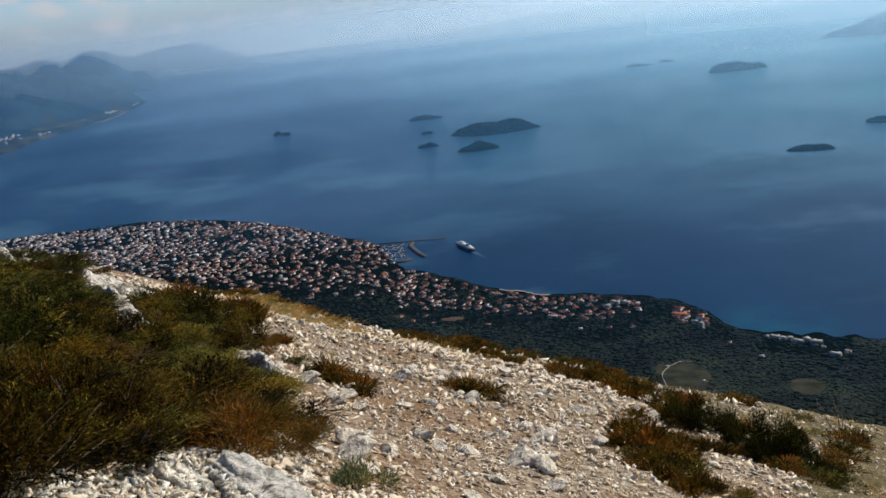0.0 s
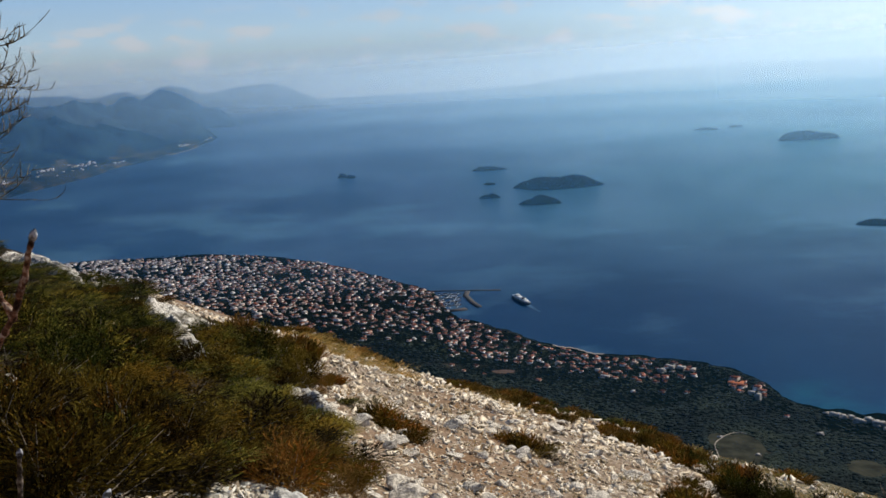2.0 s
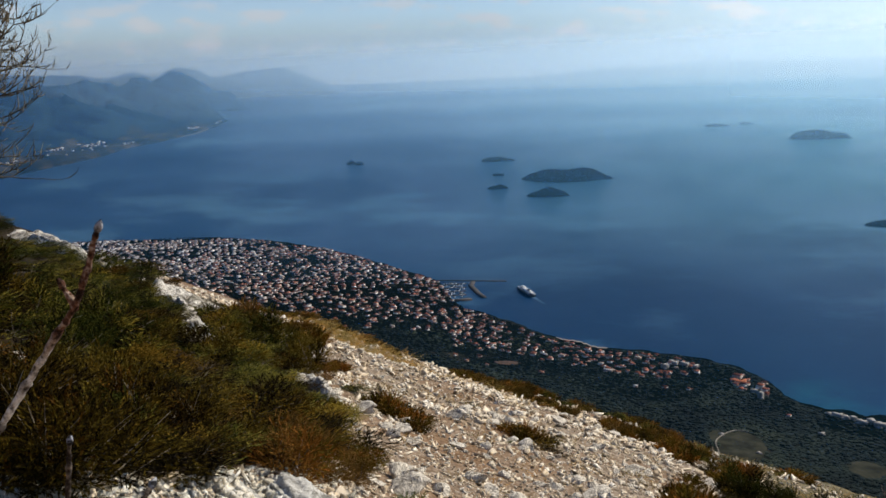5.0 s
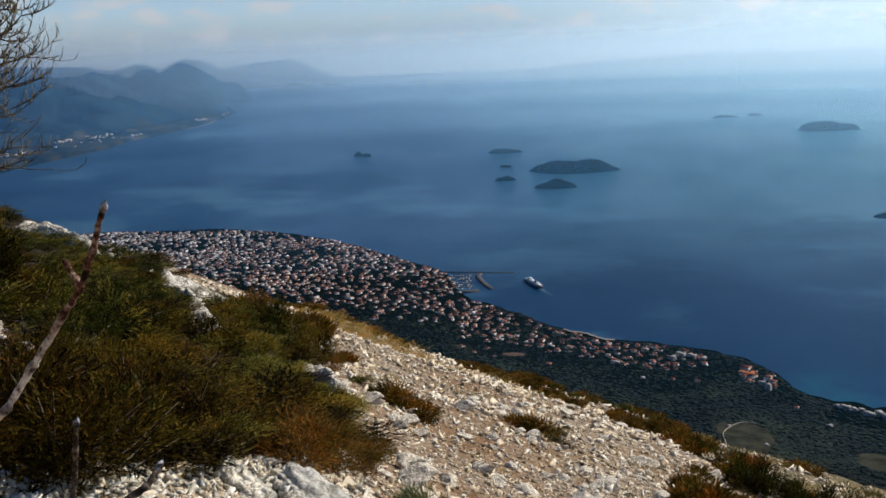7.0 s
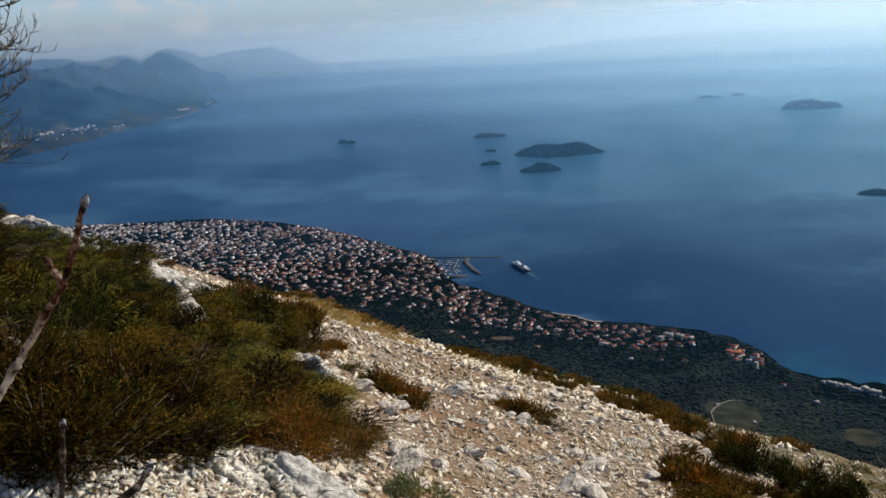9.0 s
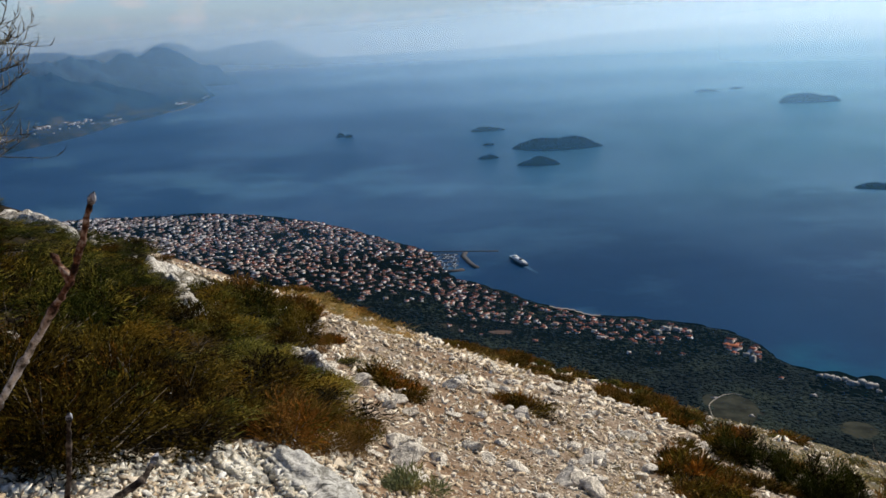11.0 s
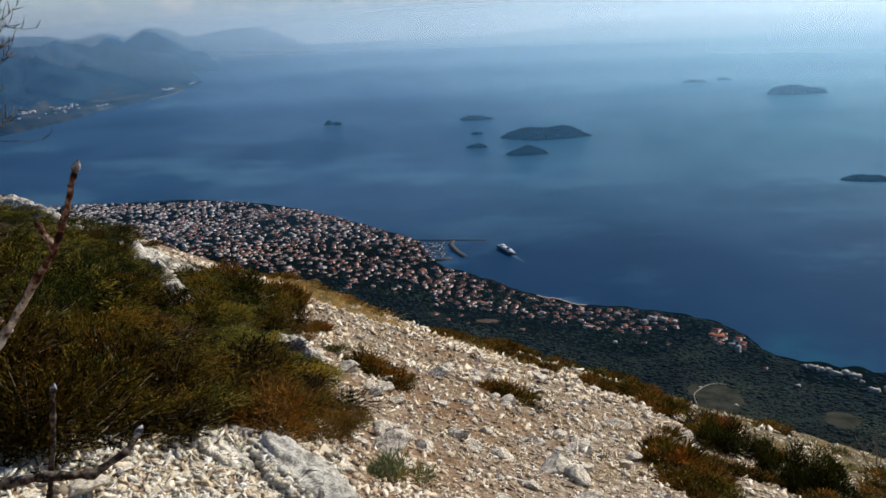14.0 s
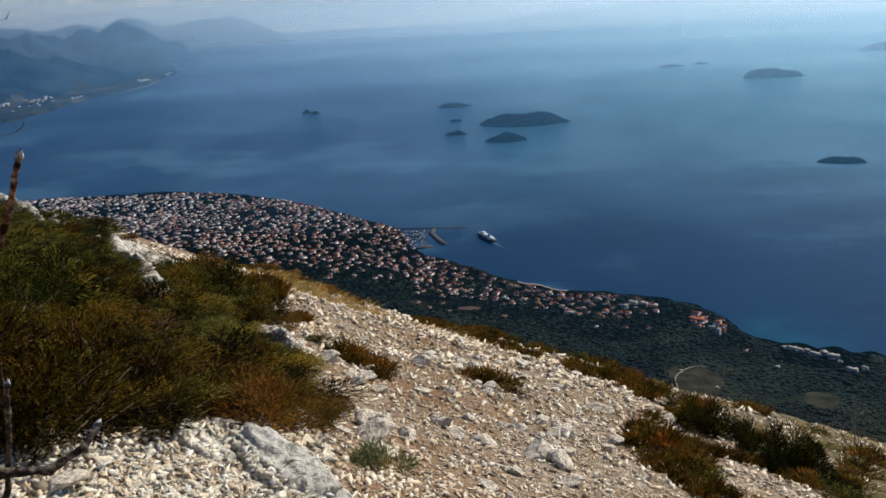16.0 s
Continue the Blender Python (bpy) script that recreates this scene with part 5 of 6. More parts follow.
def scree(name, label, count, seed, lo, hi, size0, size1, az0=-33, az1=36, mat=None):
    """Loose stones over the slope: many small angular pieces, joined."""
    r = np.random.default_rng(seed)
    V0, F0 = box(0, 0, -0.5, 1, 1, 1)
    F0 = np.concatenate([F0[:, [0, 1, 2]], F0[:, [0, 2, 3]]])
    shapes = np.array([(V0 * 2 + r.uniform(-0.8, 0.8, V0.shape)) * r.uniform((0.8, 0.5, 0.12), (1.5, 0.95, 0.4)) for i in range(60)])
    d = np.exp(r.uniform(math.log(lo), math.log(hi), count))
    a = np.radians(r.uniform(az0, az1, count))
    x, y = np.sin(a) * d, np.cos(a) * d
    patch = np.sin(x * 1.7 + 1.3 * np.sin(y * 0.9)) * np.sin(y * 1.3 + 1.1 * np.sin(x * 1.1))
    keep = (r.uniform(0, 1, count) < 0.95 + 0.3 * patch) & (~thicket(x, y) | (r.uniform(0, 1, count) < np.where(y < 3.6, 0.2, 0.004))) & (~grassy(x, y) | (r.uniform(0, 1, count) < 0.22))
    x, y, d = x[keep], y[keep], d[keep]
    s = size0 * (size1 / size0) ** (r.uniform(0, 1, len(x)) ** 2.6) * np.clip(d / 8, 0.75, 2.2)
    R = rnd_rot(r, len(x))
    P = np.einsum("nij,nkj->nki", R, shapes[r.integers(0, 60, len(x))]) * s[:, None, None] * (1, 1, 0.75)
    P += np.stack([x, y, ground(x, y) + s * 0.25], -1)[:, None]
    F = F0[None] + (np.arange(len(x)) * len(V0))[:, None, None]
    ob = mesh_ob(name, P.reshape(-1, 3), F.reshape(-1, 3), mat or M_STONE)
    return tagged(ob, label, "stones", kind="stuff")


scree("scree_stones", "loose pale angular limestone scree covering the slope", 74000, 3, 2.6, 24, 0.007, 0.034)
scree("scree_stones", "close-packed angular white limestone chips below the thicket", 9000, 8, 2.5, 4.7, 0.012, 0.034, -34, -6, M_CHIP)


# ---- bare tree and near twigs ----
def branchy(points, radius, levels, seed, spread=0.6):
    """A limb with side twigs in levels: a list of (points, radii)."""
    r = random.Random(seed)
    out = []

    def grow(start, d, length, rad, level):
        n = 7
        pts, p, dd = [start.copy()], start.copy(), d.copy()
        for i in range(n):
            dd = (dd + Vector((r.gauss(0, 0.12), r.gauss(0, 0.12), r.gauss(0.02 if level > 1 else 0.09, 0.10)))).normalized()
            p = p + dd * (length / n)
            pts.append(p.copy())
        radii = [rad * (1 - 0.72 * i / n) for i in range(n + 1)]
        out.append((pts, radii))
        if level > 0:
            for i in range(1, n + 1):
                for _ in range(2 if level > 1 else r.choice((1, 1, 2))):
                    if r.random() < (0.82 if level > 1 else 0.6):
                        side = Vector((r.gauss(0, 1), r.gauss(0, 1), r.gauss(0.25, 0.8))).normalized()
                        nd = (dd * (1 - spread) + side * spread)
                        nd.z = max(nd.z, -0.08)
                        nd.normalize()
                        grow(pts[i], nd, length * r.uniform(0.2, 0.4), max(radii[i] * 0.6, 0.0032), level - 1)

    for (a, b, rad) in points:
        a, b = Vector(a), Vector(b)
        grow(a, (b - a).normalized(), (b - a).length * 0.92, rad, levels)
    return out


tree = thing("bare_tree", "leafless lichen-grey deciduous tree rooted on the slope", "tree", (-2.58, 3.9, float(ground(-2.58, 3.9)) - 0.05))
trunk_pts = [(0, 0, 0), (-0.03, 0.0, 0.4), (-0.02, 0.01, 0.8), (0.05, 0.0, 1.15), (0.17, 0.0, 1.40), (0.33, 0.02, 1.62), (0.46, 0.03, 1.85), (0.54, 0.04, 2.15), (0.58, 0.05, 2.4)]
mesh_ob("trunk", *tube(trunk_pts, [0.05, 0.046, 0.042, 0.036, 0.03, 0.024, 0.018, 0.012, 0.005], 10), M_BARK, tree, smooth=True)
limbs = []
# limbs fan out of the leaning trunk: the lowest hang a little, the highest stand up
for i in range(46):
    u = i / 45
    k = min(8, 2.6 + 5.0 * u)
    j = int(k)
    root = Vector(trunk_pts[j]).lerp(Vector(trunk_pts[min(8, j + 1)]), k - j)
    tip = Vector((0.48 + 0.34 * math.sin(math.pi * min(1, 0.15 + u * 0.9)) + 0.04 * math.sin(i * 2.3), 0.28 * math.sin(i * 1.9), 1.08 + 1.2 * u + 0.04 * math.sin(i * 3.1)))
    limbs.append((root, tip, 0.009))
limbs += [((0.0, 0.0, 0.9), (-0.6, 0.3, 1.9), 0.012), ((0.1, 0.0, 1.2), (-0.3, 0.4, 2.4), 0.010), ((-0.02, 0.01, 0.7), (-0.7, -0.2, 1.4), 0.012)]
for i, (a, b, rad) in enumerate(limbs):
    wood = branchy([(a, b, rad)], rad, 2, 30 + i, 0.5)
    mesh_ob("limb", *joined([tube(p, r, 6 if k == 0 else 3) for k, (p, r) in enumerate(wood)]), M_BARK, tree)


bare_bush = thing("bare_bush", "small leafless grey bush standing on the scree", "shrub", (7.0, 13.0, float(ground(7.0, 13.0)) - 0.03))
V, F = joined([tube(p, [x_ * 1.5 for x_ in r], 4) for k in range(7) for p, r in branchy([((0, 0, 0), (0.35 * math.sin(k * 0.9 + 0.3), 0.35 * math.cos(k * 0.9), 0.65), 0.006)], 0.006, 1, 70 + k)])
mesh_ob("branchwork", V, F, M_STEM, bare_bush)


def twig(parent, pts, radii, bark):
    """A bare twig of the sapling with a bud at its tip; pts from its foot to its tip in the world."""
    foot = parent.location
    radii = [w * 1.15 for w in radii]
    loc, rad = [], []
    r = random.Random(len(pts) * 7)
    for i in range(len(pts) - 1):
        a, b = Vector(pts[i]) - foot, Vector(pts[i + 1]) - foot
        for k in range(8):
            u = k / 8
            w = radii[i] * (1 - u) + radii[i + 1] * u
            loc.append(a.lerp(b, u) + Vector((r.gauss(0, 0.00015), r.gauss(0, 0.00015), 0)))
            rad.append(w * (1.0 + (0.4 if k == 0 and i > 2 else r.uniform(-0.18, 0.25))))
    loc.append(Vector(pts[-1]) - foot)
    rad.append(radii[-1])
    stem = mesh_ob("stem", *tube(loc, rad, 8), bark, parent, smooth=True)
    d = (loc[-1] - loc[-3]).normalized()
    w = radii[-1]
    mesh_ob("bud", *tube([loc[-1], loc[-1] + d * w * 0.9, loc[-1] + d * w * 2.4, loc[-1] + d * w * 4.0, loc[-1] + d * w * 5.2], [w * 0.95, w * 1.5, w * 1.55, w * 0.95, w * 0.12], 8), M_BUD, stem, "grey pointed bud", True)


sapling = thing("bare_sapling", "leafless sapling with lichened twigs and grey buds beside the path", "sapling", (-0.40, 0.30, float(ground(-0.40, 0.30)) - 0.02))
for pts, radii in [
        ([(-0.40, 0.30, -0.05), (-0.30, 0.30, 0.8), (-0.22, 0.297, 1.28), (-0.1721, 0.296, 1.3734), (-0.1539, 0.2946, 1.3897), (-0.1423, 0.2925, 1.4048), (-0.1273, 0.2862, 1.4238), (-0.119, 0.2832, 1.4336), (-0.1126, 0.2804, 1.4463), (-0.1071, 0.2776, 1.4589)],
         [0.004, 0.003, 0.0016, 0.00115, 0.0011, 0.00105, 0.0010, 0.00095, 0.00085, 0.00075]),
        ([(-0.39, 0.31, -0.05), (-0.24, 0.34, 1.1), (-0.156, 0.335, 1.325), (-0.1471, 0.3275, 1.3596), (-0.1444, 0.3243, 1.3702)], [0.003, 0.0016, 0.0010, 0.00085, 0.00075]),
        ([(-0.41, 0.31, -0.05), (-0.27, 0.32, 1.2), (-0.20, 0.322, 1.330), (-0.1649, 0.3227, 1.3353), (-0.152, 0.3226, 1.3371), (-0.135, 0.3265, 1.3349), (-0.1234, 0.3327, 1.3407), (-0.1208, 0.3387, 1.3443)],
         [0.003, 0.0023, 0.0017, 0.0016, 0.0015, 0.0014, 0.0012, 0.0009])]:
    twig(sapling, pts, radii, M_TWIG if len(pts) == 10 else M_DARKTWIG)
spur = [((-0.1190, 0.2832, 1.4336), (-0.1222, 0.2835, 1.4400), 0.0012), ((-0.1222, 0.2835, 1.4400), (-0.1236, 0.2832, 1.4432), 0.0011), ((-0.1423, 0.2925, 1.4048), (-0.1405, 0.2922, 1.4062), 0.0012)]
for a, b, w in spur:
    a, b = Vector(a) - sapling.location, Vector(b) - sapling.location
    mesh_ob("spur", *tube([a, a.lerp(b, 0.5) + Vector((0.0004, 0, 0.0002)), b], [w, w * 1.1, w * 0.5], 6), M_TWIG, sapling, smooth=True)


# ---- the town on the cape ----
def house_parts(w, l, h, pitch, hip):
    """Walls, roof of a house, its length along x."""
    ov, rise = 0.35, w / 2 * pitch
    wall = [box(0, 0, -3, l, w, h + 3)]
    V, F = wall[0]
    e = l / 2 * (0.55 if hip else 1.0)
    a, b, z = l / 2 + ov, w / 2 + ov, h
    RV = np.array([(-a, -b, z - 0.1), (a, -b, z - 0.1), (a, b, z - 0.1), (-a, b, z - 0.1), (-e - (0 if hip else ov), 0, z + rise), (e + (0 if hip else ov), 0, z + rise),
                   (-a, -b, z - 0.3), (a, -b, z - 0.3), (a, b, z - 0.3), (-a, b, z - 0.3)])
    RF = np.array([(0, 1, 5, 4), (2, 3, 4, 5), (1, 2, 5, 5), (3, 0, 4, 4), (6, 7, 1, 0), (7, 8, 2, 1), (8, 9, 3, 2), (9, 6, 0, 3), (9, 8, 7, 6)])
    tri = []
    for f in RF:
        tri.append((f[0], f[1], f[2]))
        if f[3] != f[2]:
            tri.append((f[0], f[2], f[3]))
    wt = np.concatenate([F[:, [0, 1, 2]], F[:, [0, 2, 3]]])
    return (V, wt), (RV, np.array(tri))


rt = np.random.default_rng(77)
KINDS = [(9.0, 13, 3.6, 0.5, False), (9.5, 12, 4.4, 0.42, True), (7, 11, 2.8, 0.5, False), (9, 15, 5.8, 0.4, True), (8.5, 12, 4.0, 0.5, False), (8, 20, 3.8, 0.42, False)]
SHAPES = []
for k, (w_, l_, h_, pitch_, hip_) in enumerate(KINDS):
    main = house_parts(w_, l_, h_, pitch_, hip_)
    # a lower wing at right angles and a terrace
    wing = house_parts(w_ * 0.62, l_ * 0.6, h_ * 0.7, pitch_, False)
    turn_, off = np.array([[0, -1, 0], [1, 0, 0], [0, 0, 1]]), np.array([l_ * (0.3 - 0.12 * (k % 3)), w_ * 0.72 * (1 if k % 2 else -1), 0])
    deck = box(-l_ * 0.2, w_ * 0.75 * (-1 if k % 2 else 1), -2, l_ * 0.5, w_ * 0.5, 3.2)
    deck = (deck[0], np.concatenate([deck[1][:, [0, 1, 2]], deck[1][:, [0, 2, 3]]]))
    SHAPES.append((joined([main[0], (wing[0][0] @ turn_.T + off, wing[0][1]), deck]), joined([main[1], (wing[1][0] @ turn_.T + off, wing[1][1])])))
HOUSE_MESH = []
for (wv, wf), (rv, rf) in SHAPES:
    a, b = fast_mesh("wall", wv, wf), fast_mesh("roof", rv, rf)
    a.materials.append(M_WALL)
    b.materials.append(M_ROOF)
    HOUSE_MESH.append((a, b))


def in_town(az, d):
    """How densely the place is built, 0 to 1."""
    s = float(shore(az)) - d
    if 17.8 < az < 20.6 and 24 < s < 62:
        return 0.3
    if s < np.interp(az, [-23, -12, -6, -3], [60, 34, 20, 14]) or az > 22 or az < -23:
        return 0.0
    deep = np.interp(az, [-23, -16, -9, -6.3, -4.5, -3.2, -0.7, 1, 2.3, 4.5, 7.3, 10.9, 13.8, 15, 16, 17.5, 22], [520, 600, 600, 510, 430, 350, 280, 205, 175, 140, 104, 92, 104, 84, 50, 0, 0])
    if s < deep:
        return 0.95 if az < 1 else 1.5
    if s < deep + 70:
        return 0.22 if az < 3 else 0.07
    return 0.0


cells, step = [], 11.8
for gx in np.arange(-800, 420, step):
    for gy in np.arange(450, 1950, step * 0.92):
        x, y = gx + rt.uniform(-6, 6), gy + rt.uniform(-6, 6)
        az, d = math.degrees(math.atan2(x, y)), math.hypot(x, y)
        if rt.uniform() < in_town(az, d) * (0.84 + 0.5 * float(fractal(x / 75, y / 75, 3, 3))):
            cells.append((x, y, d))
cells.sort(key=lambda c: c[2])
TOWN = [(x, y) for x, y, _ in cells]
rest_w, rest_r, rest_p = [], [], []
for i, (x, y) in enumerate(TOWN):
    k = int(rt.choice(6, p=[0.26, 0.22, 0.2, 0.1, 0.17, 0.05]))
    az = math.atan2(x, y)
    turn = rt.choice([-0.61, 0.96]) + rt.normal() * 0.4
    z, s = float(ground(x, y)), (0.27 + 0.31 * rt.beta(2.2, 2.6)) * (0.9 if x < 40 else 0.85)
    if i < 300:
        ob = new("house")
        ob.matrix_world = pose(x, y, z, 0, 0, math.degrees(turn)) @ Matrix.Scale(s, 4)
        tagged(ob, "white-rendered seaside house with a clay-tiled roof", "house", "houses of the town")
        for nm, me in zip(("wall", "roof"), HOUSE_MESH[k]):
            new(nm, me).parent = ob
    else:
        c, sn = math.cos(turn), math.sin(turn)
        R = np.array([[c, -sn, 0], [sn, c, 0], [0, 0, 1]])
        for (V, F), bag in zip(SHAPES[k], (rest_w, rest_p if az < math.radians(-14 + 5 * rt.normal()) else rest_r)):
            bag.append((V @ R.T * s + (x, y, z), F))
FLAT_ROOF = []
for (wv, wf), (rv, rf) in SHAPES:
    a, b = fast_mesh("wall", wv, wf), fast_mesh("roof", rv * (1, 1, 0.8), rf)
    a.materials.append(M_HOTEL)
    b.materials.append(M_PALE)
    FLAT_ROOF.append((a, b))
for az_, back, l_, k in ((23.9, 18, 0.7, 2), (24.4, 20, 0.8, 5), (24.9, 24, 0.8, 4), (25.3, 22, 0.7, 1), (25.8, 30, 0.9, 5), (26.3, 28, 0.9, 3), (26.8, 32, 0.9, 5), (27.2, 40, 0.6, 2), (27.9, 56, 0.8, 5), (28.6, 48, 0.7, 4), (18.5, 42, 0.9, 3), (19.0, 52, 0.8, 5), (19.9, 40, 0.9, 1), (20.3, 46, 0.7, 4), (14.6, 44, 0.9, 5), (15.3, 40, 0.8, 5), (14.1, 60, 0.8, 3)):
    d = float(shore(az_)) - back
    x, y = math.sin(math.radians(az_)) * d, math.cos(math.radians(az_)) * d
    ob = new("hotel_building")
    ob.matrix_world = pose(x, y, float(ground(x, y)), 0, 0, -20 - az_ + 50 * math.sin(az_ * 9)) @ Matrix.Diagonal((l_ * 0.55, l_ * 0.6, l_ * 0.8, 1))
    tagged(ob, "long pale hotel building among pines by the shore", "building", "hotel buildings")
    for nm, me in zip(("wall", "roof"), FLAT_ROOF[k] if az_ > 20.5 or az_ < 16 else HOUSE_MESH[k]):
        new(nm, me).parent = ob
ORANGE = []
for (wv, wf), (rv, rf) in SHAPES[:4]:
    a, b = fast_mesh("wall", wv, wf), fast_mesh("roof", rv, rf)
    a.materials.append(M_WALL)
    b.materials.append(M_TILE)
    ORANGE.append((a, b))
for nm_, label, az_, d, sx_, sy_, sz_, turn, meshes in (
        ("hotel_building", "long hotel wing with an orange tiled roof", 18.75, 856, 0.62, 0.8, 0.5, -25, ORANGE[3]), ("hotel_building", "hotel wing with an orange tiled roof", 18.35, 862, 0.5, 0.55, 0.45, -10, ORANGE[1]),
        ("hotel_building", "tall white hotel block standing among pines", 19.95, 822, 0.32, 0.4, 0.9, 30, FLAT_ROOF[3]), ("hotel_building", "white stepped hotel block among pines", 19.55, 836, 0.5, 0.35, 0.6, -20, FLAT_ROOF[1]),
        ("shed", "small white farm shed beside a field", 17.65, 711, 0.35, 0.35, 0.5, 10, FLAT_ROOF[2]), ("shed", "small white farm shed at a field's edge", 19.93, 677, 0.3, 0.3, 0.5, 40, FLAT_ROOF[2]), ("shed", "small pale house alone in the pine woods", 23.56, 746, 0.4, 0.4, 0.5, 15, FLAT_ROOF[2])):
    x, y = math.sin(math.radians(az_)) * d, math.cos(math.radians(az_)) * d
    ob = new(nm_)
    ob.matrix_world = pose(x, y, float(ground(x, y)), 0, 0, turn) @ Matrix.Diagonal((sx_, sy_, sz_, 1))
    tagged(ob, label, "building", "hotel buildings" if nm_ == "hotel_building" else "farm sheds")
    for nm, me in zip(("wall", "roof"), meshes):
        new(nm, me).parent = ob
bz = np.arange(7.2, 10.6, 0.15)
b0, b1 = shore(bz) + 2.5 * np.sin(bz * 3.1) + 1.2 * np.sin(bz * 13.7 + 1) + 4, shore(bz) + 2.5 * np.sin(bz * 3.1) + 1.2 * np.sin(bz * 13.7 + 1) - 9
strip = np.concatenate([np.stack([np.sin(np.radians(bz)) * q, np.cos(np.radians(bz)) * q, np.full(len(bz), SEA + z_)], -1) for q, z_ in ((b0, 0.3), (b1, 3.2))])
k_ = np.arange(len(bz) - 1)
tagged(mesh_ob("beach", strip, np.stack([k_, k_ + 1, k_ + 1 + len(bz), k_ + len(bz)], -1), M_BEACH), "narrow pale shingle beach below the town", "beach", kind="structure")
houses = thing("houses", "far rows of white houses with clay-tiled roofs on the cape", "houses")
houses["kind"] = "stuff"
mesh_ob("walls", *joined(rest_w), M_WALL, houses)["kind"] = "stuff"
mesh_ob("roofs", *joined(rest_r), M_ROOF, houses)["kind"] = "stuff"
mesh_ob("roofs", *joined(rest_p), M_PALEROOF, houses, "weathered pale roofs")["kind"] = "stuff"


# ---- woods of the coast ----
def woods(name, label, count, seed, test, lo, hi, mat):
    r = np.random.default_rng(seed)
    V0, F0 = ico(1)
    shapes = np.array([V0 * (1.25, 1.25, 0.30) * r.uniform(0.5, 1.35, (len(V0), 1)) for _ in range(24)])
    pts = []
    while len(pts) < count:
        az, u = r.uniform(-25, 37), r.uniform(0, 1)
        s = float(shore(az))
        d = s - 8 - (s - 520) * u
        k = test(az, d, s)
        if r.uniform() < k:
            pts.append((math.sin(math.radians(az)) * d, math.cos(math.radians(az)) * d))
    P = np.array(pts)
    size = lo + (hi - lo) * r.beta(1.3, 2.4, len(P))
    C = shapes[r.integers(0, 24, len(P))]
    a = r.uniform(0, 6.28, len(P))
    c, s = np.cos(a)[:, None], np.sin(a)[:, None]
    Q = np.stack([C[:, :, 0] * c - C[:, :, 1] * s, C[:, :, 0] * s + C[:, :, 1] * c, C[:, :, 2]], -1) * size[:, None, None]
    Q += np.stack([P[:, 0], P[:, 1], ground(P[:, 0], P[:, 1]) + size * 0.08], -1)[:, None]
    F = F0[None] + (np.arange(len(P)) * len(V0))[:, None, None]
    return tagged(mesh_ob(name, Q.reshape(-1, 3), F.reshape(-1, 3), mat, smooth=True), label, "woods", kind="stuff")


FIELDS = [(18.9, 684, 17, 40), (26.2, 682, 13, 17), (17.4, 706, 6, 16), (4.0, 884, 12, 8)]


def open_land(az, d):
    return any(((az - a) * math.radians(1) * d / w) ** 2 + ((d - dd) / h) ** 2 < 1 for a, dd, w, h in FIELDS)


woods("woodland", "dark pine woods and scrub between town and mountain", 38000, 5, lambda az, d, s: 0.0 if open_land(az, d) else (0.12 if 23.5 < az < 28.9 and 8 < s - d < 62 else 1.0 if in_town(az, d) == 0 else 0.0), 1.2, 3.0, M_WOOD)
woods("garden_trees", "dark garden trees between the houses of the town", 9000, 6, lambda az, d, s: 1.0 if in_town(az, d) > 0 else 0.0, 0.9, 2.4, M_WOOD)
for i, (a, d, w, h) in enumerate(FIELDS):
    t = np.linspace(0, 6.283, 40, endpoint=False)
    cx, cy = math.sin(math.radians(a)) * d, math.cos(math.radians(a)) * d
    x, y = cx + (np.cos(t) * w * (1 + 0.07 * np.sin(3 * t) + 0.06 * np.sin(2 * t + 1) + 0.03 * np.sin(7 * t))) * math.cos(math.radians(a)) + np.sin(t) * h * math.sin(math.radians(a)), cy - np.cos(t) * w * math.sin(math.radians(a)) + np.sin(t) * h * math.cos(math.radians(a))
    rings = [np.stack([cx + (x - cx) * u, cy + (y - cy) * u, ground(cx + (x - cx) * u, cy + (y - cy) * u) + 0.5], -1) for u in (1, 0.75, 0.5, 0.25, 0.02)]
    F = [(j * 40 + k, j * 40 + (k + 1) % 40, (j + 1) * 40 + (k + 1) % 40, (j + 1) * 40 + k) for j in range(4) for k in range(40)]
    tagged(mesh_ob("field", np.concatenate(rings), F, M_EARTH if i == 3 else M_SOIL), "rounded fallow field cleared in the pine woods", "field", kind="structure")
    if i == 0:
        edge = [(cx + (a_ - cx) * 1.04, cy + (b_ - cy) * 1.04, float(ground(cx + (a_ - cx) * 1.04, cy + (b_ - cy) * 1.04)) + 0.8) for a_, b_ in zip(x[8:26], y[8:26])]
        tagged(mesh_ob("road", *tube(edge, [0.38] * len(edge), 6), M_ROAD), "pale dirt track round the field", "track", kind="structure")


# ---- harbour ----
def at(az, d):
    return math.sin(math.radians(az)) * d, math.cos(math.radians(az)) * d


def quay(label, stops, width, top=1.6):
    """A stone quay along stops of (azimuth, distance)."""
    P = [Vector((*at(a, d), 0)) for a, d in stops]
    V, F = [], []
    for i, p in enumerate(P):
        t = (P[min(i + 1, len(P) - 1)] - P[max(i - 1, 0)]).normalized()
        nrm = Vector((-t.y, t.x, 0)) * width / 2
        for q in (p + nrm, p - nrm):
            V += [(q.x, q.y, SEA - 2), (q.x, q.y, SEA + top)]
    for i in range(len(P) - 1):
        a, b = i * 4, i * 4 + 4
        F += [(a, b, b + 1, a + 1), (a + 3, b + 3, b + 2, a + 2), (a + 1, b + 1, b + 3, a + 3)]
    F += [(0, 1, 3, 2), (len(V) - 4, len(V) - 2, len(V) - 1, len(V) - 3)]
    return tagged(mesh_ob("quay", V, F, M_CONC), label, "quay", "harbour works")


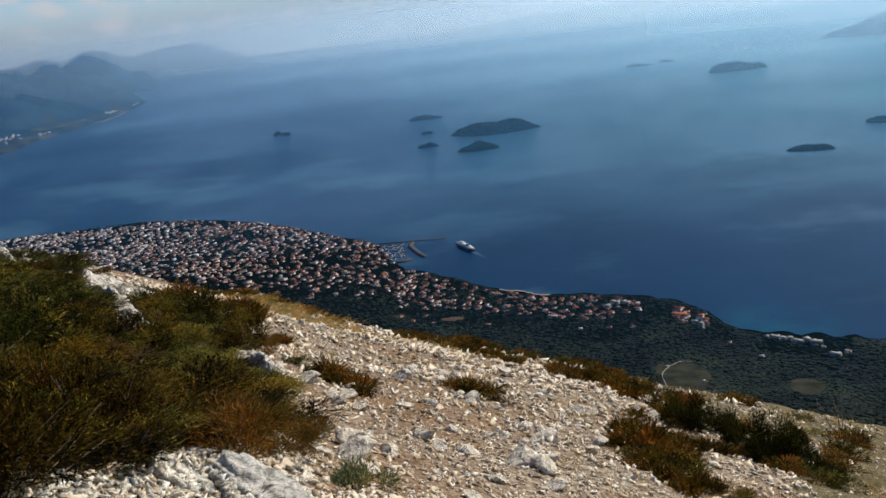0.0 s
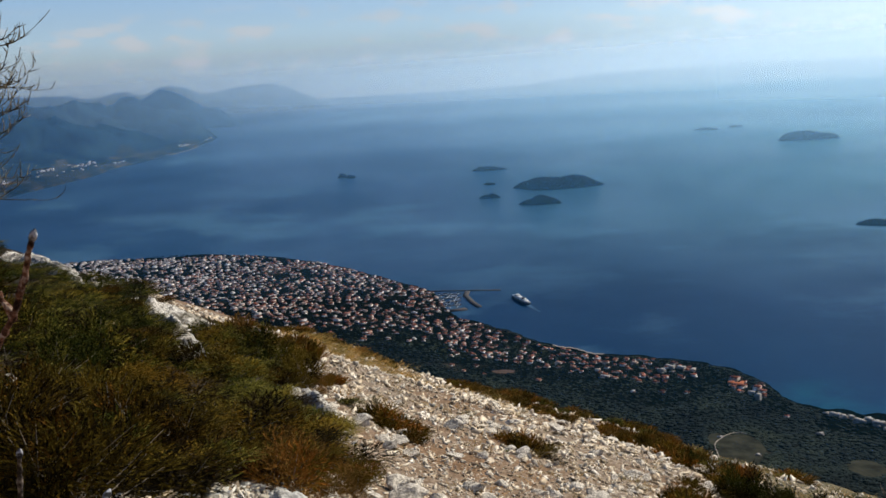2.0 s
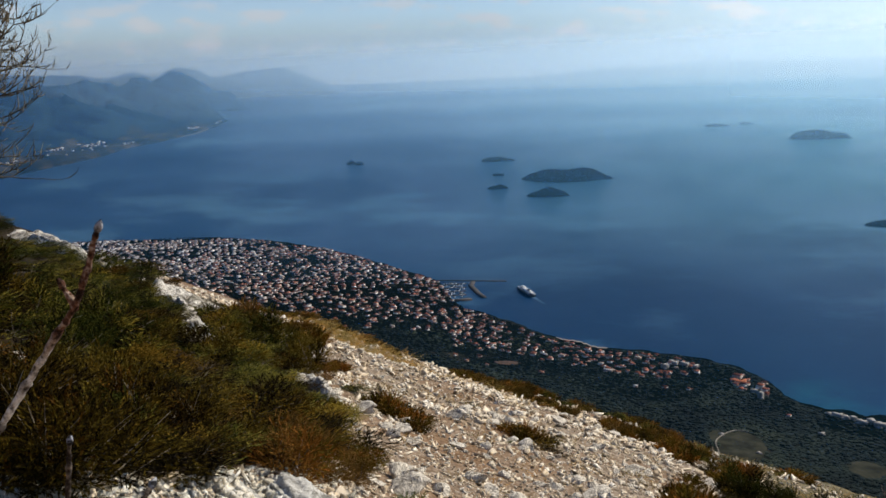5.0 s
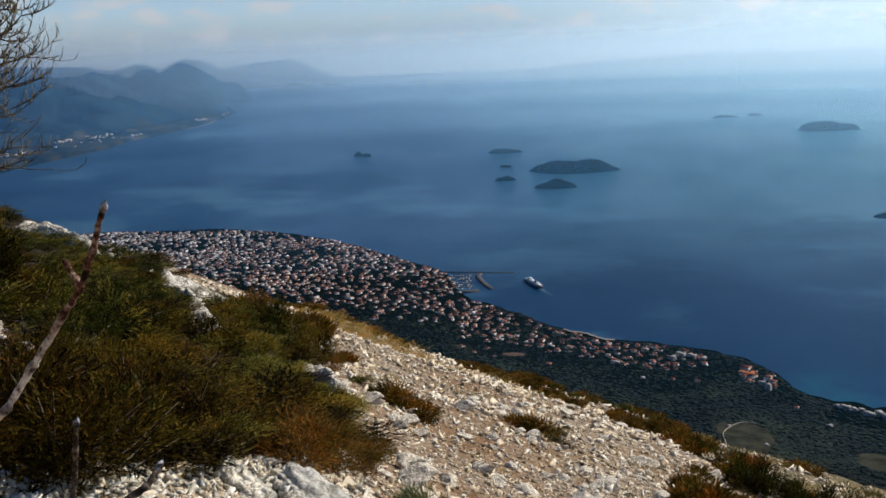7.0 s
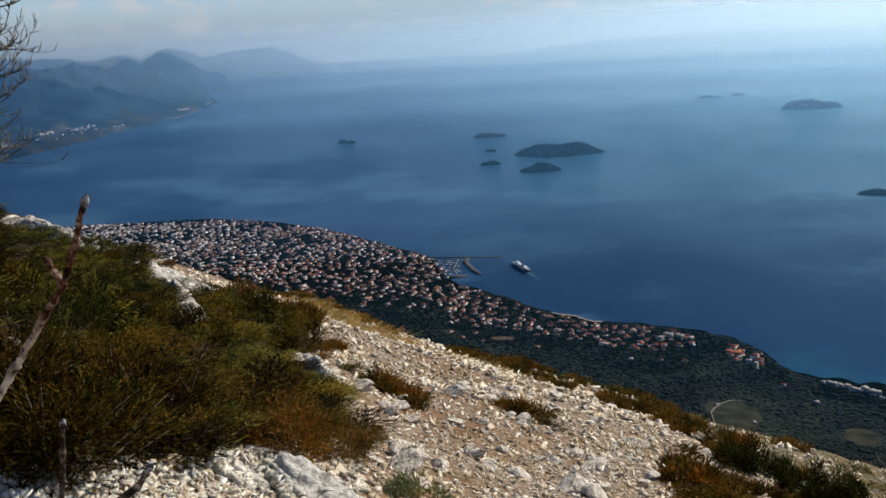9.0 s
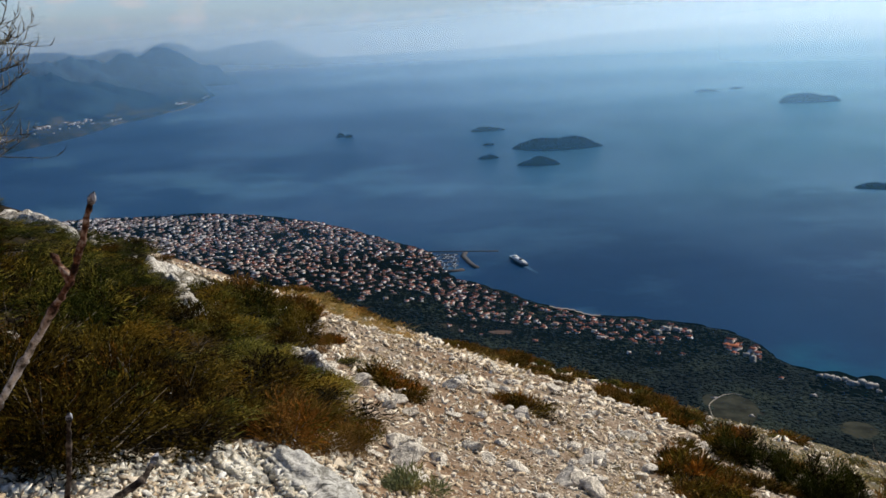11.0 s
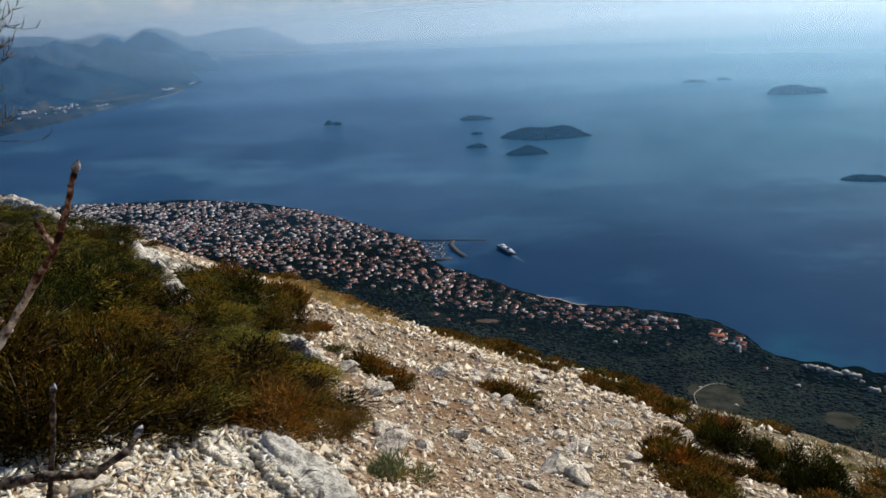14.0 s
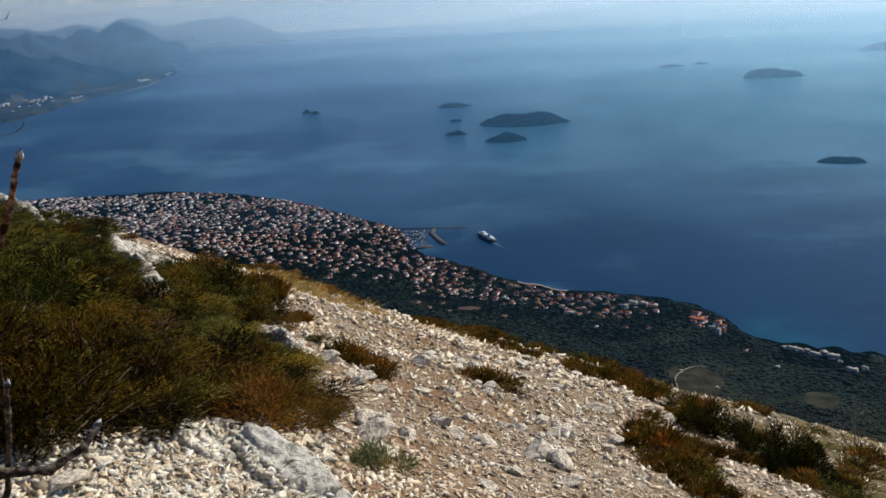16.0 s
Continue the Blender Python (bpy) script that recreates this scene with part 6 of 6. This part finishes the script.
quay("long grey stone breakwater closing the harbour", [(-0.4, 1302), (1.0, 1296), (2.4, 1290), (4.05, 1284)], 3.2, 1.0)
quay("curved pale concrete mole inside the harbour", [(1.9, 1284), (1.75, 1262), (1.95, 1240), (2.2, 1216), (2.6, 1190)], 7)
quay("short pale quay below the town", [(0.55, 1178), (1.2, 1180), (1.75, 1184)], 9)
for k in range(4):
    quay("thin floating pontoon with moored boats", [(-0.05, 1272 - 22 * k), (1.45, 1276 - 22 * k)], 2.2, 0.7)


def boat_mesh(l, w, h):
    n = 7
    V, F = [], []
    for i in range(n):
        u = i / (n - 1)
        ww = w / 2 * (1 - max(0, (u - 0.45) / 0.55) ** 2 * 0.96)
        x = (u - 0.5) * l
        V += [(x, -ww, h), (x, -ww * 0.6, -0.4), (x, ww * 0.6, -0.4), (x, ww, h)]
    for i in range(n - 1):
        a, b = i * 4, i * 4 + 4
        F += [(a, b, b + 1, a + 1), (a + 1, b + 1, b + 2, a + 2), (a + 2, b + 2, b + 3, a + 3), (a + 3, b + 3, b, a)]
    F += [(0, 1, 2, 3), (4 * n - 1, 4 * n - 2, 4 * n - 3, 4 * n - 4)]
    return np.array(V), np.array(F)


boat = thing("motor_boat", "small white motor boat moored at a pontoon", "boat", (0, 0, -900), "boats in the marina")
mesh_ob("hull", *boat_mesh(8.5, 2.8, 1.0), M_WHITE, boat)
mesh_ob("cabin", *box(-0.6, 0, 1.0, 3.2, 1.9, 1.0), M_GLASS, boat, "dark glazed cabin")
first = True
random.seed(8)
for k in range(4):
    for j in range(13):
        if random.random() < 0.75:
            x, y = at(0.05 + 0.1 * j, 1272 - 22 * k + random.choice((-6, 6)))
            m = pose(x, y, SEA + 0.1, 0, 0, 90 + random.uniform(-8, 8))
            if first:
                boat.matrix_world, first = m, False
            else:
                copy_thing(boat, m)

sx, sy = at(5.25, 1216)
sd = Vector((*at(5.92, 1181), 0)) - Vector((*at(4.66, 1250), 0))
ferry = thing("ferry", "white car ferry under way beside the breakwater", "ship", (sx, sy, SEA), "")
ferry.matrix_world = pose(sx, sy, SEA, 0, 0, math.degrees(math.atan2(sd.y, sd.x)) + 180) @ Matrix.Diagonal((0.76, 0.62, 0.5, 1))
mesh_ob("hull", *boat_mesh(76, 16, 7.5), M_HULL, ferry, "dark blue hull")
mesh_ob("car_deck", *box(-3, 0, 7.0, 56, 12.5, 2.4), M_WHITE, ferry)
deck_ = mesh_ob("passenger_deck", *box(-4, 0, 9.4, 40, 10.5, 2.2), M_WHITE, ferry)
mesh_ob("window_band", *box(-4, 0, 10.1, 38.5, 10.6, 0.8), M_GLASS, deck_, "dark window band")
bridge_ = mesh_ob("bridge", *box(12, 0, 11.6, 8, 10, 2.4), M_WHITE, ferry)
mesh_ob("bridge_window", *box(12.2, 0, 12.5, 8, 10.1, 0.8), M_GLASS, bridge_)
mesh_ob("funnel", *box(-16, 0, 11.6, 6, 5, 3.6), M_HULL, ferry)
mesh_ob("mast", *tube([(12, 0, 14.0), (12, 0, 22)], [0.4, 0.15], 6), M_WHITE, ferry)
wd = -Vector((math.cos(math.radians(math.degrees(math.atan2(sd.y, sd.x)) + 180)), math.sin(math.radians(math.degrees(math.atan2(sd.y, sd.x)) + 180)), 0))
wn2 = Vector((-wd.y, wd.x, 0))
W = []
for i in range(14):
    u = i / 13
    p = Vector((sx, sy, SEA + 0.25)) + wd * (20 + 50 * u)
    for s_ in (-1, 1):
        W.append(p + wn2 * s_ * (3 + 2 * u) * (1 - 0.7 * u))
tagged(mesh_ob("wake", [v[:] for v in W], [(2 * i, 2 * i + 1, 2 * i + 3, 2 * i + 2) for i in range(13)], M_FOAM), "pale foam wake behind the ferry", "wake", kind="stuff")
